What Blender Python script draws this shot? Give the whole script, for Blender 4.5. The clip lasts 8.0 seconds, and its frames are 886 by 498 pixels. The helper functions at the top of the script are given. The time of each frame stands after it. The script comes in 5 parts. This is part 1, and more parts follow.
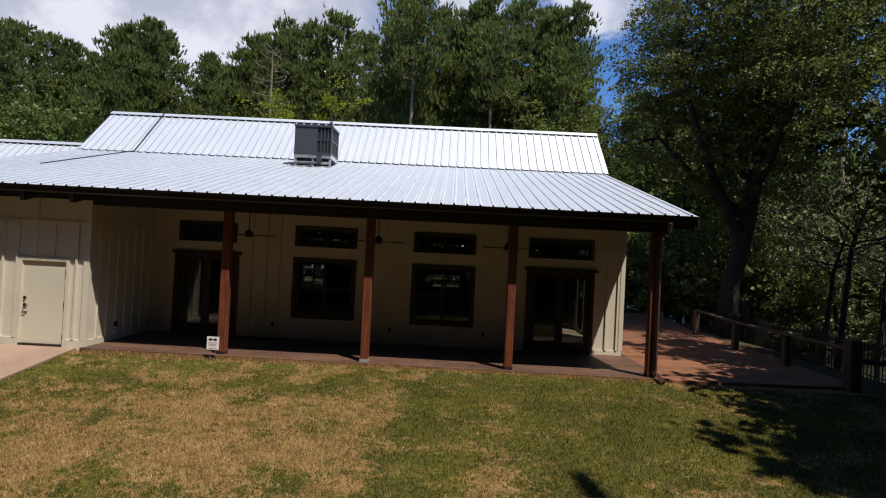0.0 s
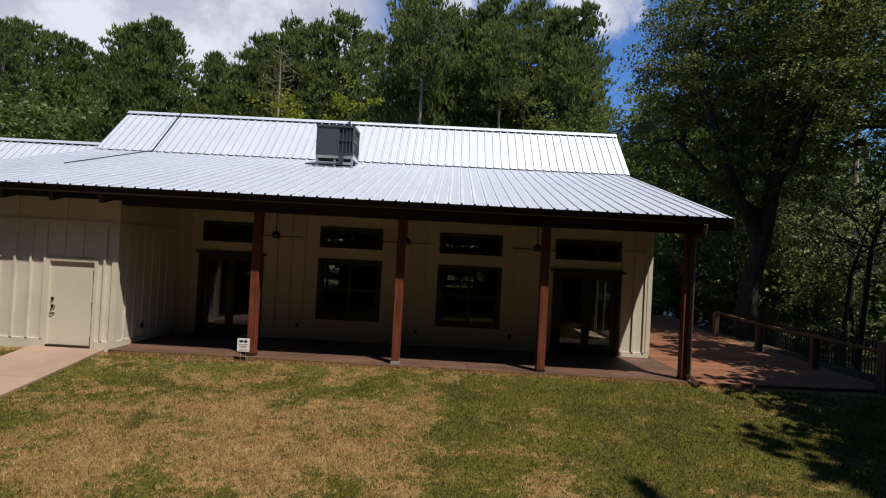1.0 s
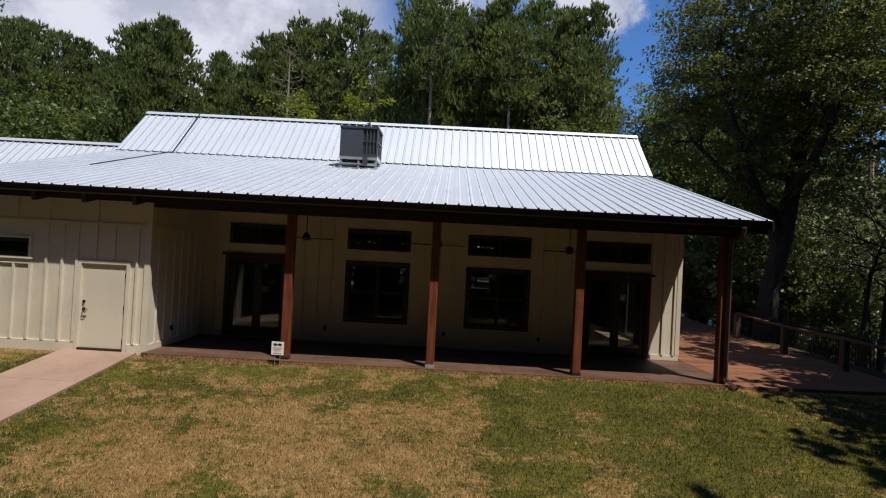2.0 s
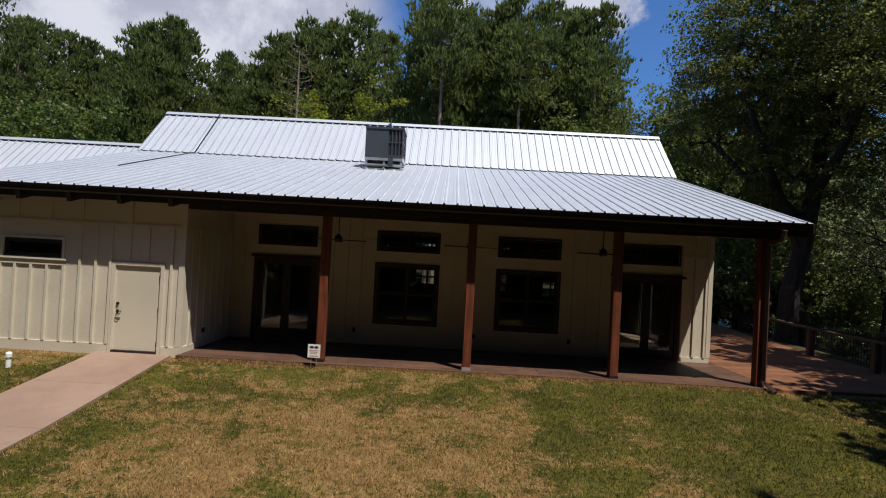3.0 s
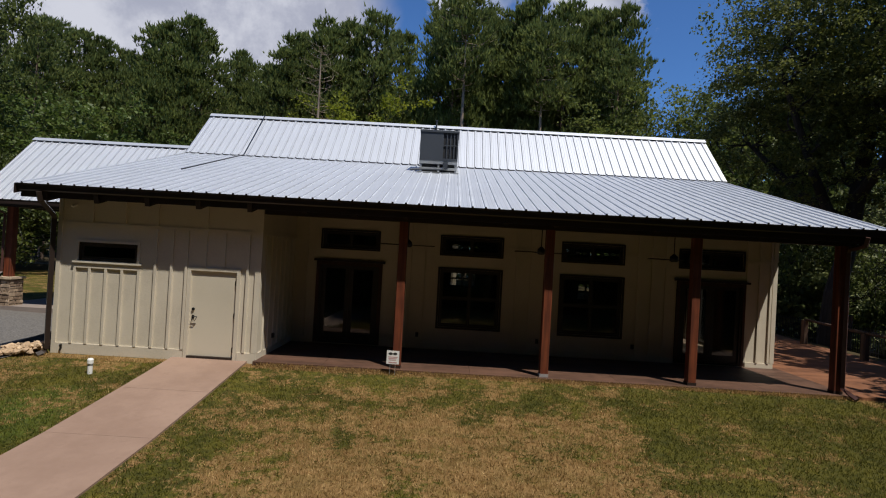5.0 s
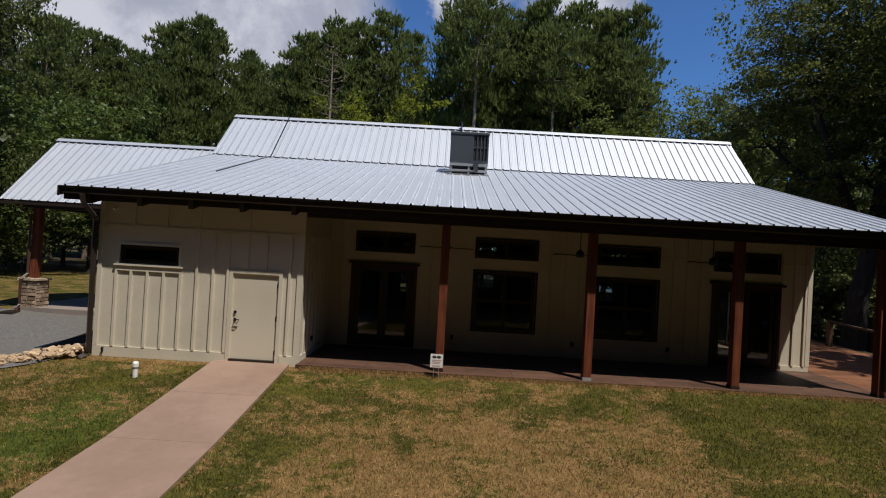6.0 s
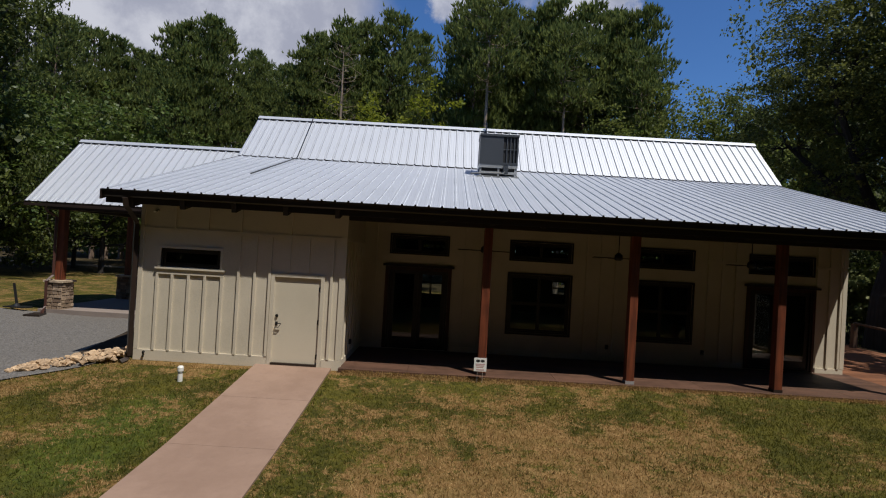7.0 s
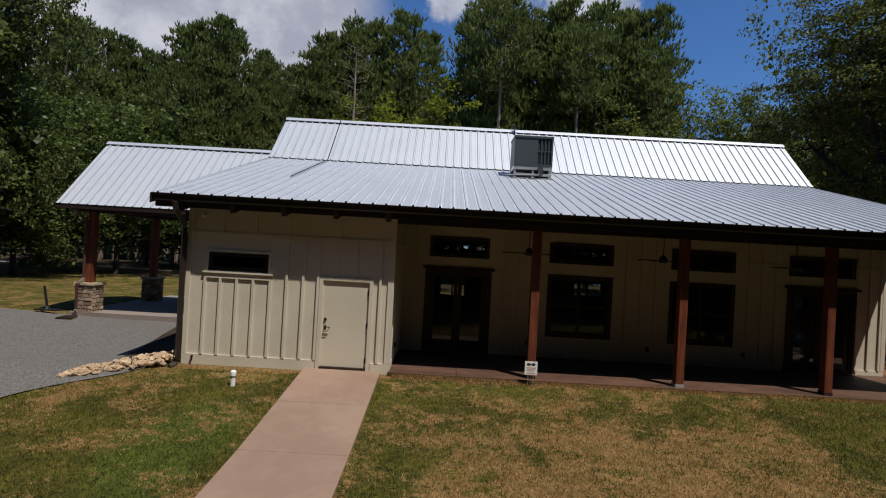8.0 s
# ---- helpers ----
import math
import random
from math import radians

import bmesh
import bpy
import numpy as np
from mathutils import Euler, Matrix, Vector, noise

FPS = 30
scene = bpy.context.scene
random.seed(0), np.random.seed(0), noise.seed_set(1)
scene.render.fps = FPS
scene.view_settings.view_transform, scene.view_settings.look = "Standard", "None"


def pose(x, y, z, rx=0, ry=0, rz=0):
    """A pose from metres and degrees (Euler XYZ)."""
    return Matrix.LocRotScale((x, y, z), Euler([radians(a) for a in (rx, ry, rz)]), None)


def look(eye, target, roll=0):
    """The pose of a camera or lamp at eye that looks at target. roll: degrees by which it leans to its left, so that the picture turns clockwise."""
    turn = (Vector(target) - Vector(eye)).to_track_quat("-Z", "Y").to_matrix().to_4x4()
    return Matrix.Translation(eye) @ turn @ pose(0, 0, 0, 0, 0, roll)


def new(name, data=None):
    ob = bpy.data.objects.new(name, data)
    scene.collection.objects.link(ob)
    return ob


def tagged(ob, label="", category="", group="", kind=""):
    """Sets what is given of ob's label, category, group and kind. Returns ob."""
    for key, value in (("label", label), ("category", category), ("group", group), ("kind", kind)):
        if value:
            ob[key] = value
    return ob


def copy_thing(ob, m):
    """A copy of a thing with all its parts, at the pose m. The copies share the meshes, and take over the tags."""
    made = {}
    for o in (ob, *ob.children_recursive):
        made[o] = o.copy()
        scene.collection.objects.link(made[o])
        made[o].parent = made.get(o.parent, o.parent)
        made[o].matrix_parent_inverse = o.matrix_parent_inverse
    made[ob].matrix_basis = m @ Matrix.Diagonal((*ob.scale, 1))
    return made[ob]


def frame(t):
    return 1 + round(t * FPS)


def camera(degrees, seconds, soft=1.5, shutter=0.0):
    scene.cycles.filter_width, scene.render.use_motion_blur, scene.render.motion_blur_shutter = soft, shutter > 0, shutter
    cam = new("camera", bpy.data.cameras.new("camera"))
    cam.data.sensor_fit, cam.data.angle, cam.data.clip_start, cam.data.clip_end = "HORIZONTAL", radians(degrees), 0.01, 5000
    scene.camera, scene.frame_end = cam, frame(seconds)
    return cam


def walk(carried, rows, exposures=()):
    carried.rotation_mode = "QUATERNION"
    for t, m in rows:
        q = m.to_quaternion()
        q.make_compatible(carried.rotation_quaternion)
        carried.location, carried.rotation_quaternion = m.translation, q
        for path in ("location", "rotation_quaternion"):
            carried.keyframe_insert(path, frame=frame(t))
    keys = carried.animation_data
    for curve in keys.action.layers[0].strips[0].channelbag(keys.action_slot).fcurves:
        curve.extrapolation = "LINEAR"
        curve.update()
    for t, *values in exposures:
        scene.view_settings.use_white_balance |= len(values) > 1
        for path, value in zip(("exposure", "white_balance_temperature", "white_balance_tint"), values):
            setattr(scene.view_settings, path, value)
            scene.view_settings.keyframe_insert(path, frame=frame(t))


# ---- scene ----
cam = camera(80.0, 8.0, 1.1)
PATH = [
    (0, (-0.083, 0.052, 2.679), (-0.119, 2.052, 2.703), 2.9),
    (0.5, (-0.468, 0.092, 2.671), (-0.502, 2.092, 2.696), 2.9),
    (1, (-0.881, 0.136, 2.666), (-0.913, 2.135, 2.691), 3.0),
    (1.5, (-1.311, 0.169, 2.687), (-1.341, 2.168, 2.711), 3.0),
    (3, (-2.648, 0.265, 2.7), (-2.672, 2.265, 2.724), 3.1),
    (3.5, (-3.121, 0.271, 2.72), (-3.143, 2.271, 2.743), 3.1),
    (4, (-3.587, 0.289, 2.736), (-3.609, 2.289, 2.757), 3.2),
    (4.5, (-4.031, 0.288, 2.763), (-4.052, 2.287, 2.782), 3.2),
    (6, (-5.563, 0.312, 2.796), (-5.58, 2.312, 2.814), 3.3),
    (6.5, (-6.053, 0.318, 2.821), (-6.068, 2.318, 2.837), 3.3),
    (7, (-6.611, 0.339, 2.839), (-6.622, 2.339, 2.854), 3.3),
    (7.5, (-7.188, 0.355, 2.852), (-7.198, 2.355, 2.866), 3.3),
    (8, (-7.799, 0.373, 2.862), (-7.806, 2.373, 2.875), 3.2),
]
walk(cam, [(t, look(eye, target, roll)) for t, eye, target, roll in PATH], exposures=[(0, 0.28), (4, 0.01), (8, -0.20)])

# ---- sky, sun ----
SUN = Vector((0.98, -1.0, 2.82)).normalized()  # towards the sun
sun_data = bpy.data.lights.new("sun", "SUN")
sun_data.energy, sun_data.angle, sun_data.color = 5.0, radians(0.53), (1.0, 0.95, 0.86)
sun = new("sun", sun_data)
sun.matrix_world = look((30, -30, 60), Vector((30, -30, 60)) - SUN)

world = bpy.data.worlds.new("sky")
scene.world = world
world.use_nodes = True


class Nodes:
    """Short way to write node trees."""

    def __init__(self, tree):
        self.tree = tree
        tree.nodes.clear()

    def add(self, kind, inputs=None, operation="", clamp=False, colour=False):
        n = self.tree.nodes.new(kind)
        if operation:
            n.operation = operation
        if clamp:
            n.use_clamp = True
        if colour:
            n.data_type = "RGBA"
        for k, v in (inputs or {}).items():
            if isinstance(v, bpy.types.NodeSocket):
                self.tree.links.new(v, n.inputs[k])
            else:
                n.inputs[k].default_value = v
        return n

    def math(self, op, a, b=0.0, c=None, clamp=False):
        ins = {0: a, 1: b}
        if c is not None:
            ins[2] = c
        return self.add("ShaderNodeMath", ins, op, clamp).outputs[0]

    def mix(self, f, a, b):
        n = self.add("ShaderNodeMix", {0: f}, colour=True)
        for sock, v in ((n.inputs[6], a), (n.inputs[7], b)):
            if isinstance(v, bpy.types.NodeSocket):
                self.tree.links.new(v, sock)
            else:
                sock.default_value = (*v, 1)
        return n.outputs[2]

    def ramp(self, f, lo, hi):
        n = self.add("ShaderNodeMapRange", {0: f, 1: lo, 2: hi})
        n.interpolation_type = "SMOOTHSTEP"
        return n.outputs[0]

    def noise(self, vec, scale, detail=4, rough=0.55, out=0):
        return self.add("ShaderNodeTexNoise", {"Vector": vec, "Scale": scale, "Detail": detail, "Roughness": rough}).outputs[out]


W = Nodes(world.node_tree)
sky = W.add("ShaderNodeTexSky")
sky.sky_type, sky.sun_disc = "NISHITA", False
sky.sun_elevation, sky.sun_rotation = math.asin(SUN.z), math.atan2(SUN.x, SUN.y)
sky.air_density, sky.dust_density, sky.ozone_density = 1.0, 0.1, 4.0
way = W.add("ShaderNodeTexCoord").outputs["Generated"]
parts = W.add("ShaderNodeSeparateXYZ", {0: way})
# cumulus: lumps of noise on a flat cloud layer, one big bank to the north-west
lift = W.ramp(parts.outputs[2], 0.72, 0.5)
bank = W.ramp(W.math("ADD", parts.outputs[0], W.math("MULTIPLY", W.noise(way, 7.0, 5), 0.12)), -0.045, -0.14)
wisp = W.ramp(W.noise(way, 5.0, 7, 0.6), 0.60, 0.74)
rough = W.noise(way, 16.0, 6, 0.65)


def puff(x, y, z, size):
    """One small cloud in the direction x, y, z."""
    d = W.add("ShaderNodeVectorMath", {0: way, 1: (x, y, z)}, "DISTANCE").outputs["Value"]
    return W.ramp(W.math("ADD", d, W.math("MULTIPLY", rough, size * 1.6)), size * 1.75, size * 1.35)


puffs = W.math("MAXIMUM", puff(0.225, 0.87, 0.45, 0.10), puff(-0.02, 0.90, 0.44, 0.06))
wisp = W.math("MAXIMUM", wisp, W.math("MULTIPLY", puffs, 1.8))
cover = W.math("MAXIMUM", W.math("MULTIPLY", W.math("MULTIPLY", bank, lift), W.ramp(parts.outputs[1], 0.2, 0.6)), W.math("MULTIPLY", wisp, 0.5), clamp=True)
shade = W.ramp(W.noise(way, 7.5, 8, 0.62), 0.38, 0.62)
cloud = W.mix(shade, (9.1, 9.6, 12.0), (14.6, 15.0, 16.9))
blue = W.add("ShaderNodeVectorMath", {0: sky.outputs[0], 1: (1.25, 1.9, 2.7)}, "MULTIPLY").outputs[0]
dome = W.mix(cover, blue, cloud)
back = W.add("ShaderNodeBackground", {"Color": dome, "Strength": 0.045})
W.add("ShaderNodeOutputWorld", {0: back.outputs[0]})

# ---- materials ----


def material(name):
    m = bpy.data.materials.new(name)
    m.use_nodes = True
    n = Nodes(m.node_tree)
    n.at = n.add("ShaderNodeNewGeometry").outputs["Position"]
    n.isle = n.add("ShaderNodeNewGeometry").outputs["Random Per Island"]
    n.rnd = n.add("ShaderNodeObjectInfo").outputs["Random"]
    n.obj = n.add("ShaderNodeTexCoord").outputs["Object"]
    return m, n


def finish(n, colour, rough=0.6, metal=0.0, height=None, depth=0.01, spec=0.5):
    p = n.add("ShaderNodeBsdfPrincipled", {"Metallic": metal, "Specular IOR Level": spec})
    for k, v in (("Base Color", colour), ("Roughness", rough)):
        if isinstance(v, bpy.types.NodeSocket):
            n.tree.links.new(v, p.inputs[k])
        else:
            p.inputs[k].default_value = (*v, 1) if isinstance(v, tuple) else v
    if height is not None:
        b = n.add("ShaderNodeBump", {"Strength": 1.0, "Distance": depth, "Height": height})
        n.tree.links.new(b.outputs[0], p.inputs["Normal"])
    n.add("ShaderNodeOutputMaterial", {0: p.outputs[0]})


def stretch(n, vec, x, y, z):
    return n.add("ShaderNodeVectorMath", {0: vec, 1: (x, y, z)}, operation="MULTIPLY").outputs[0]


def plain(name, colour, rough=0.6, metal=0.0, vary=0.25, scale=3.0, grain=60.0, depth=0.002, spec=0.5, each=0.0):
    """Paint, stain, stone or plastic with two scales of wear."""
    m, n = material(name)
    big = n.noise(n.at, scale, 4)
    fine = n.noise(n.at, grain, 3)
    f = n.math("ADD", n.math("MULTIPLY", big, 0.7), n.math("MULTIPLY", fine, 0.45))
    dark = tuple(c * (1 - vary) for c in colour)
    light = tuple(min(1, c * (1 + vary)) for c in colour)
    c = n.mix(n.ramp(f, 0.3, 0.7), dark, light)
    if each:
        c = n.mix(n.math("MULTIPLY", n.rnd, each), c, (colour[0] * 0.42, colour[1] * 0.36, colour[2] * 0.34))
    r = n.math("ADD", n.math("MULTIPLY", big, 0.2), rough - 0.1)
    finish(n, c, r, metal, fine, depth, spec)
    return m


def wood(name, dark, light, rough=0.55, axis=2, size=1.0):
    m, n = material(name)
    s = [14.0 * size] * 3
    s[axis] = 0.9 * size
    grain = n.noise(stretch(n, n.obj, *s), 1.0, 6, 0.6)
    broad = n.noise(n.at, 1.7, 3)
    c = n.mix(n.ramp(grain, 0.32, 0.7), dark, light)
    c = n.mix(n.math("MULTIPLY", n.ramp(broad, 0.35, 0.75), 0.5), c, tuple(v * 0.55 for v in dark))
    c = n.mix(n.math("MULTIPLY", n.rnd, 0.25), c, dark)
    finish(n, c, rough, 0.0, grain, 0.003)
    return m


def roof_metal(name, base, rough, metal):
    m, n = material(name)
    streak = n.noise(stretch(n, n.at, 2.0, 0.7, 0.7), 1.0, 5)
    spot = n.noise(n.at, 0.5, 4)
    c = n.mix(n.ramp(streak, 0.3, 0.75), tuple(v * 0.97 for v in base), base)
    c = n.mix(n.math("MULTIPLY", n.ramp(spot, 0.45, 0.75), 0.15), c, tuple(v * 0.8 for v in base))
    c = n.mix(n.math("MULTIPLY", n.rnd, 0.03), c, tuple(v * 0.85 for v in base))
    r = n.math("ADD", n.math("MULTIPLY", streak, 0.06), rough - 0.03)
    finish(n, c, r, metal)
    return m


def lawn_material(name, blades):
    """Turf that has burnt to straw in patches; blades take the same patches and a shade of their own."""
    m, n = material(name)
    low = n.noise(n.at, 0.16, 3)
    mid = n.noise(n.at, 1.1, 9, 0.7)
    fine = n.noise(n.at, 15.0, 4, 0.75)
    xyz = n.add("ShaderNodeSeparateXYZ", {0: n.at})
    x, y = xyz.outputs[0], xyz.outputs[1]
    dry = n.math("ADD", n.math("MULTIPLY", n.math("SUBTRACT", mid, 0.5), 3.4), n.math("MULTIPLY", n.math("SUBTRACT", fine, 0.5), 1.8))
    dry = n.math("ADD", dry, n.math("MULTIPLY", n.math("SUBTRACT", low, 0.5), 0.6))
    dry = n.math("ADD", dry, n.math("MULTIPLY", n.math("SUBTRACT", n.noise(stretch(n, n.at, 1.0, 1.6, 1.0), 4.2, 6, 0.72), 0.5), 2.2))
    # the burnt stretch in front of the porch, wide at its south end
    def spot(cx, cy, rx, ry, gain):
        dx = n.math("DIVIDE", n.math("SUBTRACT", x, cx), rx)
        dy = n.math("DIVIDE", n.math("SUBTRACT", y, cy), ry)
        d = n.math("ADD", n.math("MULTIPLY", dx, dx), n.math("MULTIPLY", dy, dy))
        return n.math("MULTIPLY", n.ramp(d, 1.4, 0.2), gain)
    for s in DRY_SPOTS:
        dry = n.math("ADD", dry, spot(*s))
    if blades:
        own = n.math("FRACT", n.math("MULTIPLY", n.isle, 37.0))
        dry = n.math("ADD", dry, n.math("MULTIPLY", n.math("SUBTRACT", own, 0.5), 0.75))
    # a straw fringe along the porch slab, and thin olive turf left standing in the burnt stretch
    dry = n.math("ADD", dry, n.math("MULTIPLY", n.math("MULTIPLY", n.ramp(y, 12.53, 12.61), n.ramp(y, 12.85, 12.78)), 1.6))
    thin = n.ramp(n.noise(stretch(n, n.at, 1.0, 1.5, 1.0), 2.1, 7, 0.72), 0.43, 0.62)
    straw = n.math("MULTIPLY", n.ramp(dry, -0.02, 0.34), n.math("SUBTRACT", 1.0, n.math("MULTIPLY", thin, 0.30)))
    green = n.mix(n.ramp(n.noise(n.at, 0.9, 4), 0.35, 0.7), (0.060, 0.063, 0.0095), (0.116, 0.108, 0.0175))
    lush = n.ramp(n.math("ADD", n.math("ADD", spot(-12.1, 9.2, 1.3, 2.6, 0.5), spot(-8.5, 9.3, 0.55, 2.6, 0.3)), n.math("MULTIPLY", mid, 0.5)), 0.5, 0.85)
    green = n.mix(lush, green, (0.068, 0.108, 0.014))
    mottle = n.ramp(n.noise(n.at, 8.0, 5, 0.75), 0.36, 0.64)
    green = n.add("ShaderNodeVectorMath", {0: green, 1: n.mix(mottle, (0.62, 0.68, 0.8), (1.5, 1.38, 1.2))}, "MULTIPLY").outputs[0]
    tan = n.mix(n.ramp(fine, 0.3, 0.7), (0.24, 0.135, 0.046), (0.42, 0.256, 0.106))
    tan = n.mix(n.math("MULTIPLY", n.ramp(n.noise(n.at, 2.4, 5, 0.65), 0.42, 0.66), 0.6), tan, (0.195, 0.098, 0.030))
    c = n.mix(straw, green, tan)
    if blades:
        c = n.mix(n.math("MULTIPLY", n.math("POWER", n.isle, 2.2), 0.95), c, n.mix(straw, (0.18, 0.17, 0.042), (0.61, 0.43, 0.205)))
        c = n.mix(n.math("MULTIPLY", n.ramp(n.isle, 0.4, 0.0), 0.7), c, n.mix(straw, (0.03, 0.038, 0.006), (0.155, 0.098, 0.036)))
        d = n.add("ShaderNodeBsdfDiffuse", {"Color": c})
        t = n.add("ShaderNodeBsdfTranslucent", {"Color": c})
        mx = n.add("ShaderNodeMixShader", {0: 0.3, 1: d.outputs[0], 2: t.outputs[0]})
        n.add("ShaderNodeOutputMaterial", {0: mx.outputs[0]})
    else:
        # under the trees the ground is leaf litter, whose east edge also paints shade on the grass; beyond the drive it
        # is mown field
        wood_n = n.math("ADD", n.math("MULTIPLY", n.noise(n.at, 0.12, 4), 10.0), y)
        litter = n.math("MAXIMUM", n.ramp(wood_n, 41.0, 46.0), n.ramp(n.math("ADD", x, n.math("MULTIPLY", mid, 1.5)), 10.35, 11.2))
        c = n.mix(litter, c, n.mix(fine, (0.035, 0.028, 0.016), (0.11, 0.08, 0.045)))
        finish(n, n.mix(0.36, c, (0.045, 0.036, 0.016)), 0.9, 0.0, fine, 0.03, 0.1)
    return m


def leaf_material(name, dark, light, glow=0.35, accent=None, rough=0.6, spec=0.2):
    m, n = material(name)
    c = n.mix(n.isle, dark, light)
    patch = n.ramp(n.noise(n.at, 0.5, 3), 0.4, 0.7)
    c = n.mix(n.math("MULTIPLY", patch, 0.6), c, accent or tuple(v * 0.8 for v in dark))
    c = n.mix(n.math("MULTIPLY", n.rnd, 0.35), c, tuple(v * 0.6 for v in light))
    d = n.add("ShaderNodeBsdfPrincipled", {"Base Color": c, "Roughness": rough, "Specular IOR Level": spec})
    t = n.add("ShaderNodeBsdfTranslucent", {"Color": c})
    mx = n.add("ShaderNodeMixShader", {0: glow, 1: d.outputs[0], 2: t.outputs[0]})
    n.add("ShaderNodeOutputMaterial", {0: mx.outputs[0]})
    return m


def glass_material(name):
    m, n = material(name)
    fres = n.add("ShaderNodeFresnel", {"IOR": 1.52})
    f = n.math("ADD", n.math("MULTIPLY", fres.outputs[0], 1.1), 0.0, clamp=True)
    wave = n.add("ShaderNodeBump", {"Strength": 0.06, "Distance": 0.01, "Height": n.noise(n.at, 2.0, 2)})
    g = n.add("ShaderNodeBsdfGlossy", {"Color": (0.95, 0.97, 0.97, 1), "Roughness": 0.05, "Normal": wave.outputs[0]})
    t = n.add("ShaderNodeBsdfTransparent", {"Color": (0.86, 0.88, 0.87, 1)})
    mx = n.add("ShaderNodeMixShader", {0: f, 1: t.outputs[0], 2: g.outputs[0]})
    n.add("ShaderNodeOutputMaterial", {0: mx.outputs[0]})
    return m


def gravel_material(name):
    m, n = material(name)
    cell = n.add("ShaderNodeTexVoronoi", {"Vector": n.at, "Scale": 28.0})
    big = n.noise(n.at, 0.35, 5)
    c = n.mix(cell.outputs["Color"], (0.085, 0.08, 0.075), (0.22, 0.205, 0.19))
    c = n.mix(n.math("MULTIPLY", n.ramp(big, 0.35, 0.7), 0.45), c, (0.15, 0.135, 0.12))
    finish(n, c, 0.9, 0.0, cell.outputs["Distance"], 0.02, 0.2)
    return m


def concrete_material(name, dark, light, rough=0.75, lines=False):
    m, n = material(name)
    big = n.noise(stretch(n, n.at, 0.5, 2.6, 1.0) if lines else n.at, 0.8 if lines else 0.6, 7, 0.65)
    mid = n.noise(n.at, 5.0, 5)
    fine = n.noise(n.at, 90.0, 2)
    c = n.mix(n.ramp(n.math("ADD", n.math("MULTIPLY", big, 0.7), n.math("MULTIPLY", mid, 0.3)), 0.35, 0.65), dark, light)
    c = n.mix(n.math("MULTIPLY", n.ramp(mid, 0.55, 0.8), 0.35), c, tuple(v * 0.6 for v in dark))
    c = n.mix(n.math("MULTIPLY", n.rnd, 0.2), c, dark)
    h = n.math("ADD", n.math("MULTIPLY", fine, 0.3), mid)
    finish(n, c, n.math("ADD", n.math("MULTIPLY", mid, 0.25), rough - 0.12), 0.0, h, 0.006, 0.4)
    return m


# x, y, radii and strength of the burnt spots on the lawn
DRY_SPOTS = [
    (-5.85, 11.67, 1.21, 0.55, 0.23), (-7.69, 10.31, 1.84, 0.93, 0.16), (-4.92, 9.56, 1.26, 0.89, 0.33), (-6.55, 8.07, 1.8, 1.15, 0.39), (-4.23, 8.16, 0.62, 1.1, 0.27),
    (-3.29, 8.86, 0.6, 1.99, 0.36), (-2.39, 9.33, 0.72, 1.54, 0.28), (-1.32, 9.85, 0.65, 1.08, 0.41), (-2.23, 7.73, 0.45, 0.34, 0.23), (0.54, 7.43, 0.51, 0.53, 0.34),
    (-2.22, 7.7, 2.1, 1.33, 0.23), (-5.44, 8.59, 2.0, 2.77, 0.3), (-13.73, 10.72, 0.51, 0.47, 0.23), (-6.1, 10.12, 0.34, 1.6, -0.23), (1.47, 10.41, 3.7, 3.69, -0.19),
    (3.48, 10.17, 3.67, 4.08, -0.11), (-0.56, 7.52, 0.9, 0.92, -0.23), (-8.35, 8.21, 0.64, 1.43, -0.23), (-13.2, 9.37, 2.21, 2.61, -0.16),
]

M_LAWN = lawn_material("lawn", False)
M_BLADE = lawn_material("grass_blade", True)
M_ROOF = roof_metal("galvanised_roof", (0.534, 0.56, 0.606), 0.57, 0.47)
M_SEAMPALE = plain("rib_edge_pale", (0.50, 0.53, 0.58), 0.7, vary=0.4, scale=1.5)
M_SEAM = plain("rib_edge_grey", (0.23, 0.237, 0.25), 0.7, vary=0.5, scale=1.5)
M_CLOSURE_SHADE = plain("closure_and_gap_shade", (0.015, 0.014, 0.014), 0.8)
M_PAINT = plain("cream_paint", (0.578, 0.518, 0.412), 0.55, vary=0.08, scale=1.2, grain=35.0, depth=0.0015)
M_DOORPAINT = plain("door_paint", (0.60, 0.54, 0.425), 0.45, vary=0.05, scale=1.0, grain=50.0, depth=0.0008)
M_STAIN = wood("red_stain", (0.094, 0.024, 0.011), (0.24, 0.062, 0.024), 0.5)
M_CASING = wood("casing_stain", (0.034, 0.011, 0.006), (0.085, 0.026, 0.012), 0.5)
M_DARKWOOD = wood("dark_stain", (0.014, 0.008, 0.006), (0.032, 0.015, 0.010), 0.6, axis=0)
M_BROWN = plain("brown_metal", (0.022, 0.014, 0.011), 0.4, vary=0.2)
M_SPOUT = plain("rust_brown_metal", (0.055, 0.021, 0.015), 0.5, vary=0.3)
M_FRAME = plain("bronze_frame", (0.020, 0.014, 0.011), 0.45, vary=0.2)
M_GLASS = glass_material("glass")
M_SLAB = concrete_material("stained_slab", (0.056, 0.029, 0.019), (0.148, 0.076, 0.049), 0.6, True)
M_TERRACE = concrete_material("stamped_terrace", (0.11, 0.043, 0.020), (0.27, 0.114, 0.054), 0.7, True)
M_WALK = concrete_material("pink_concrete", (0.25, 0.162, 0.117), (0.322, 0.216, 0.159), 0.85)
M_APRON = concrete_material("grey_concrete", (0.22, 0.18, 0.16), (0.28, 0.23, 0.20), 0.85)
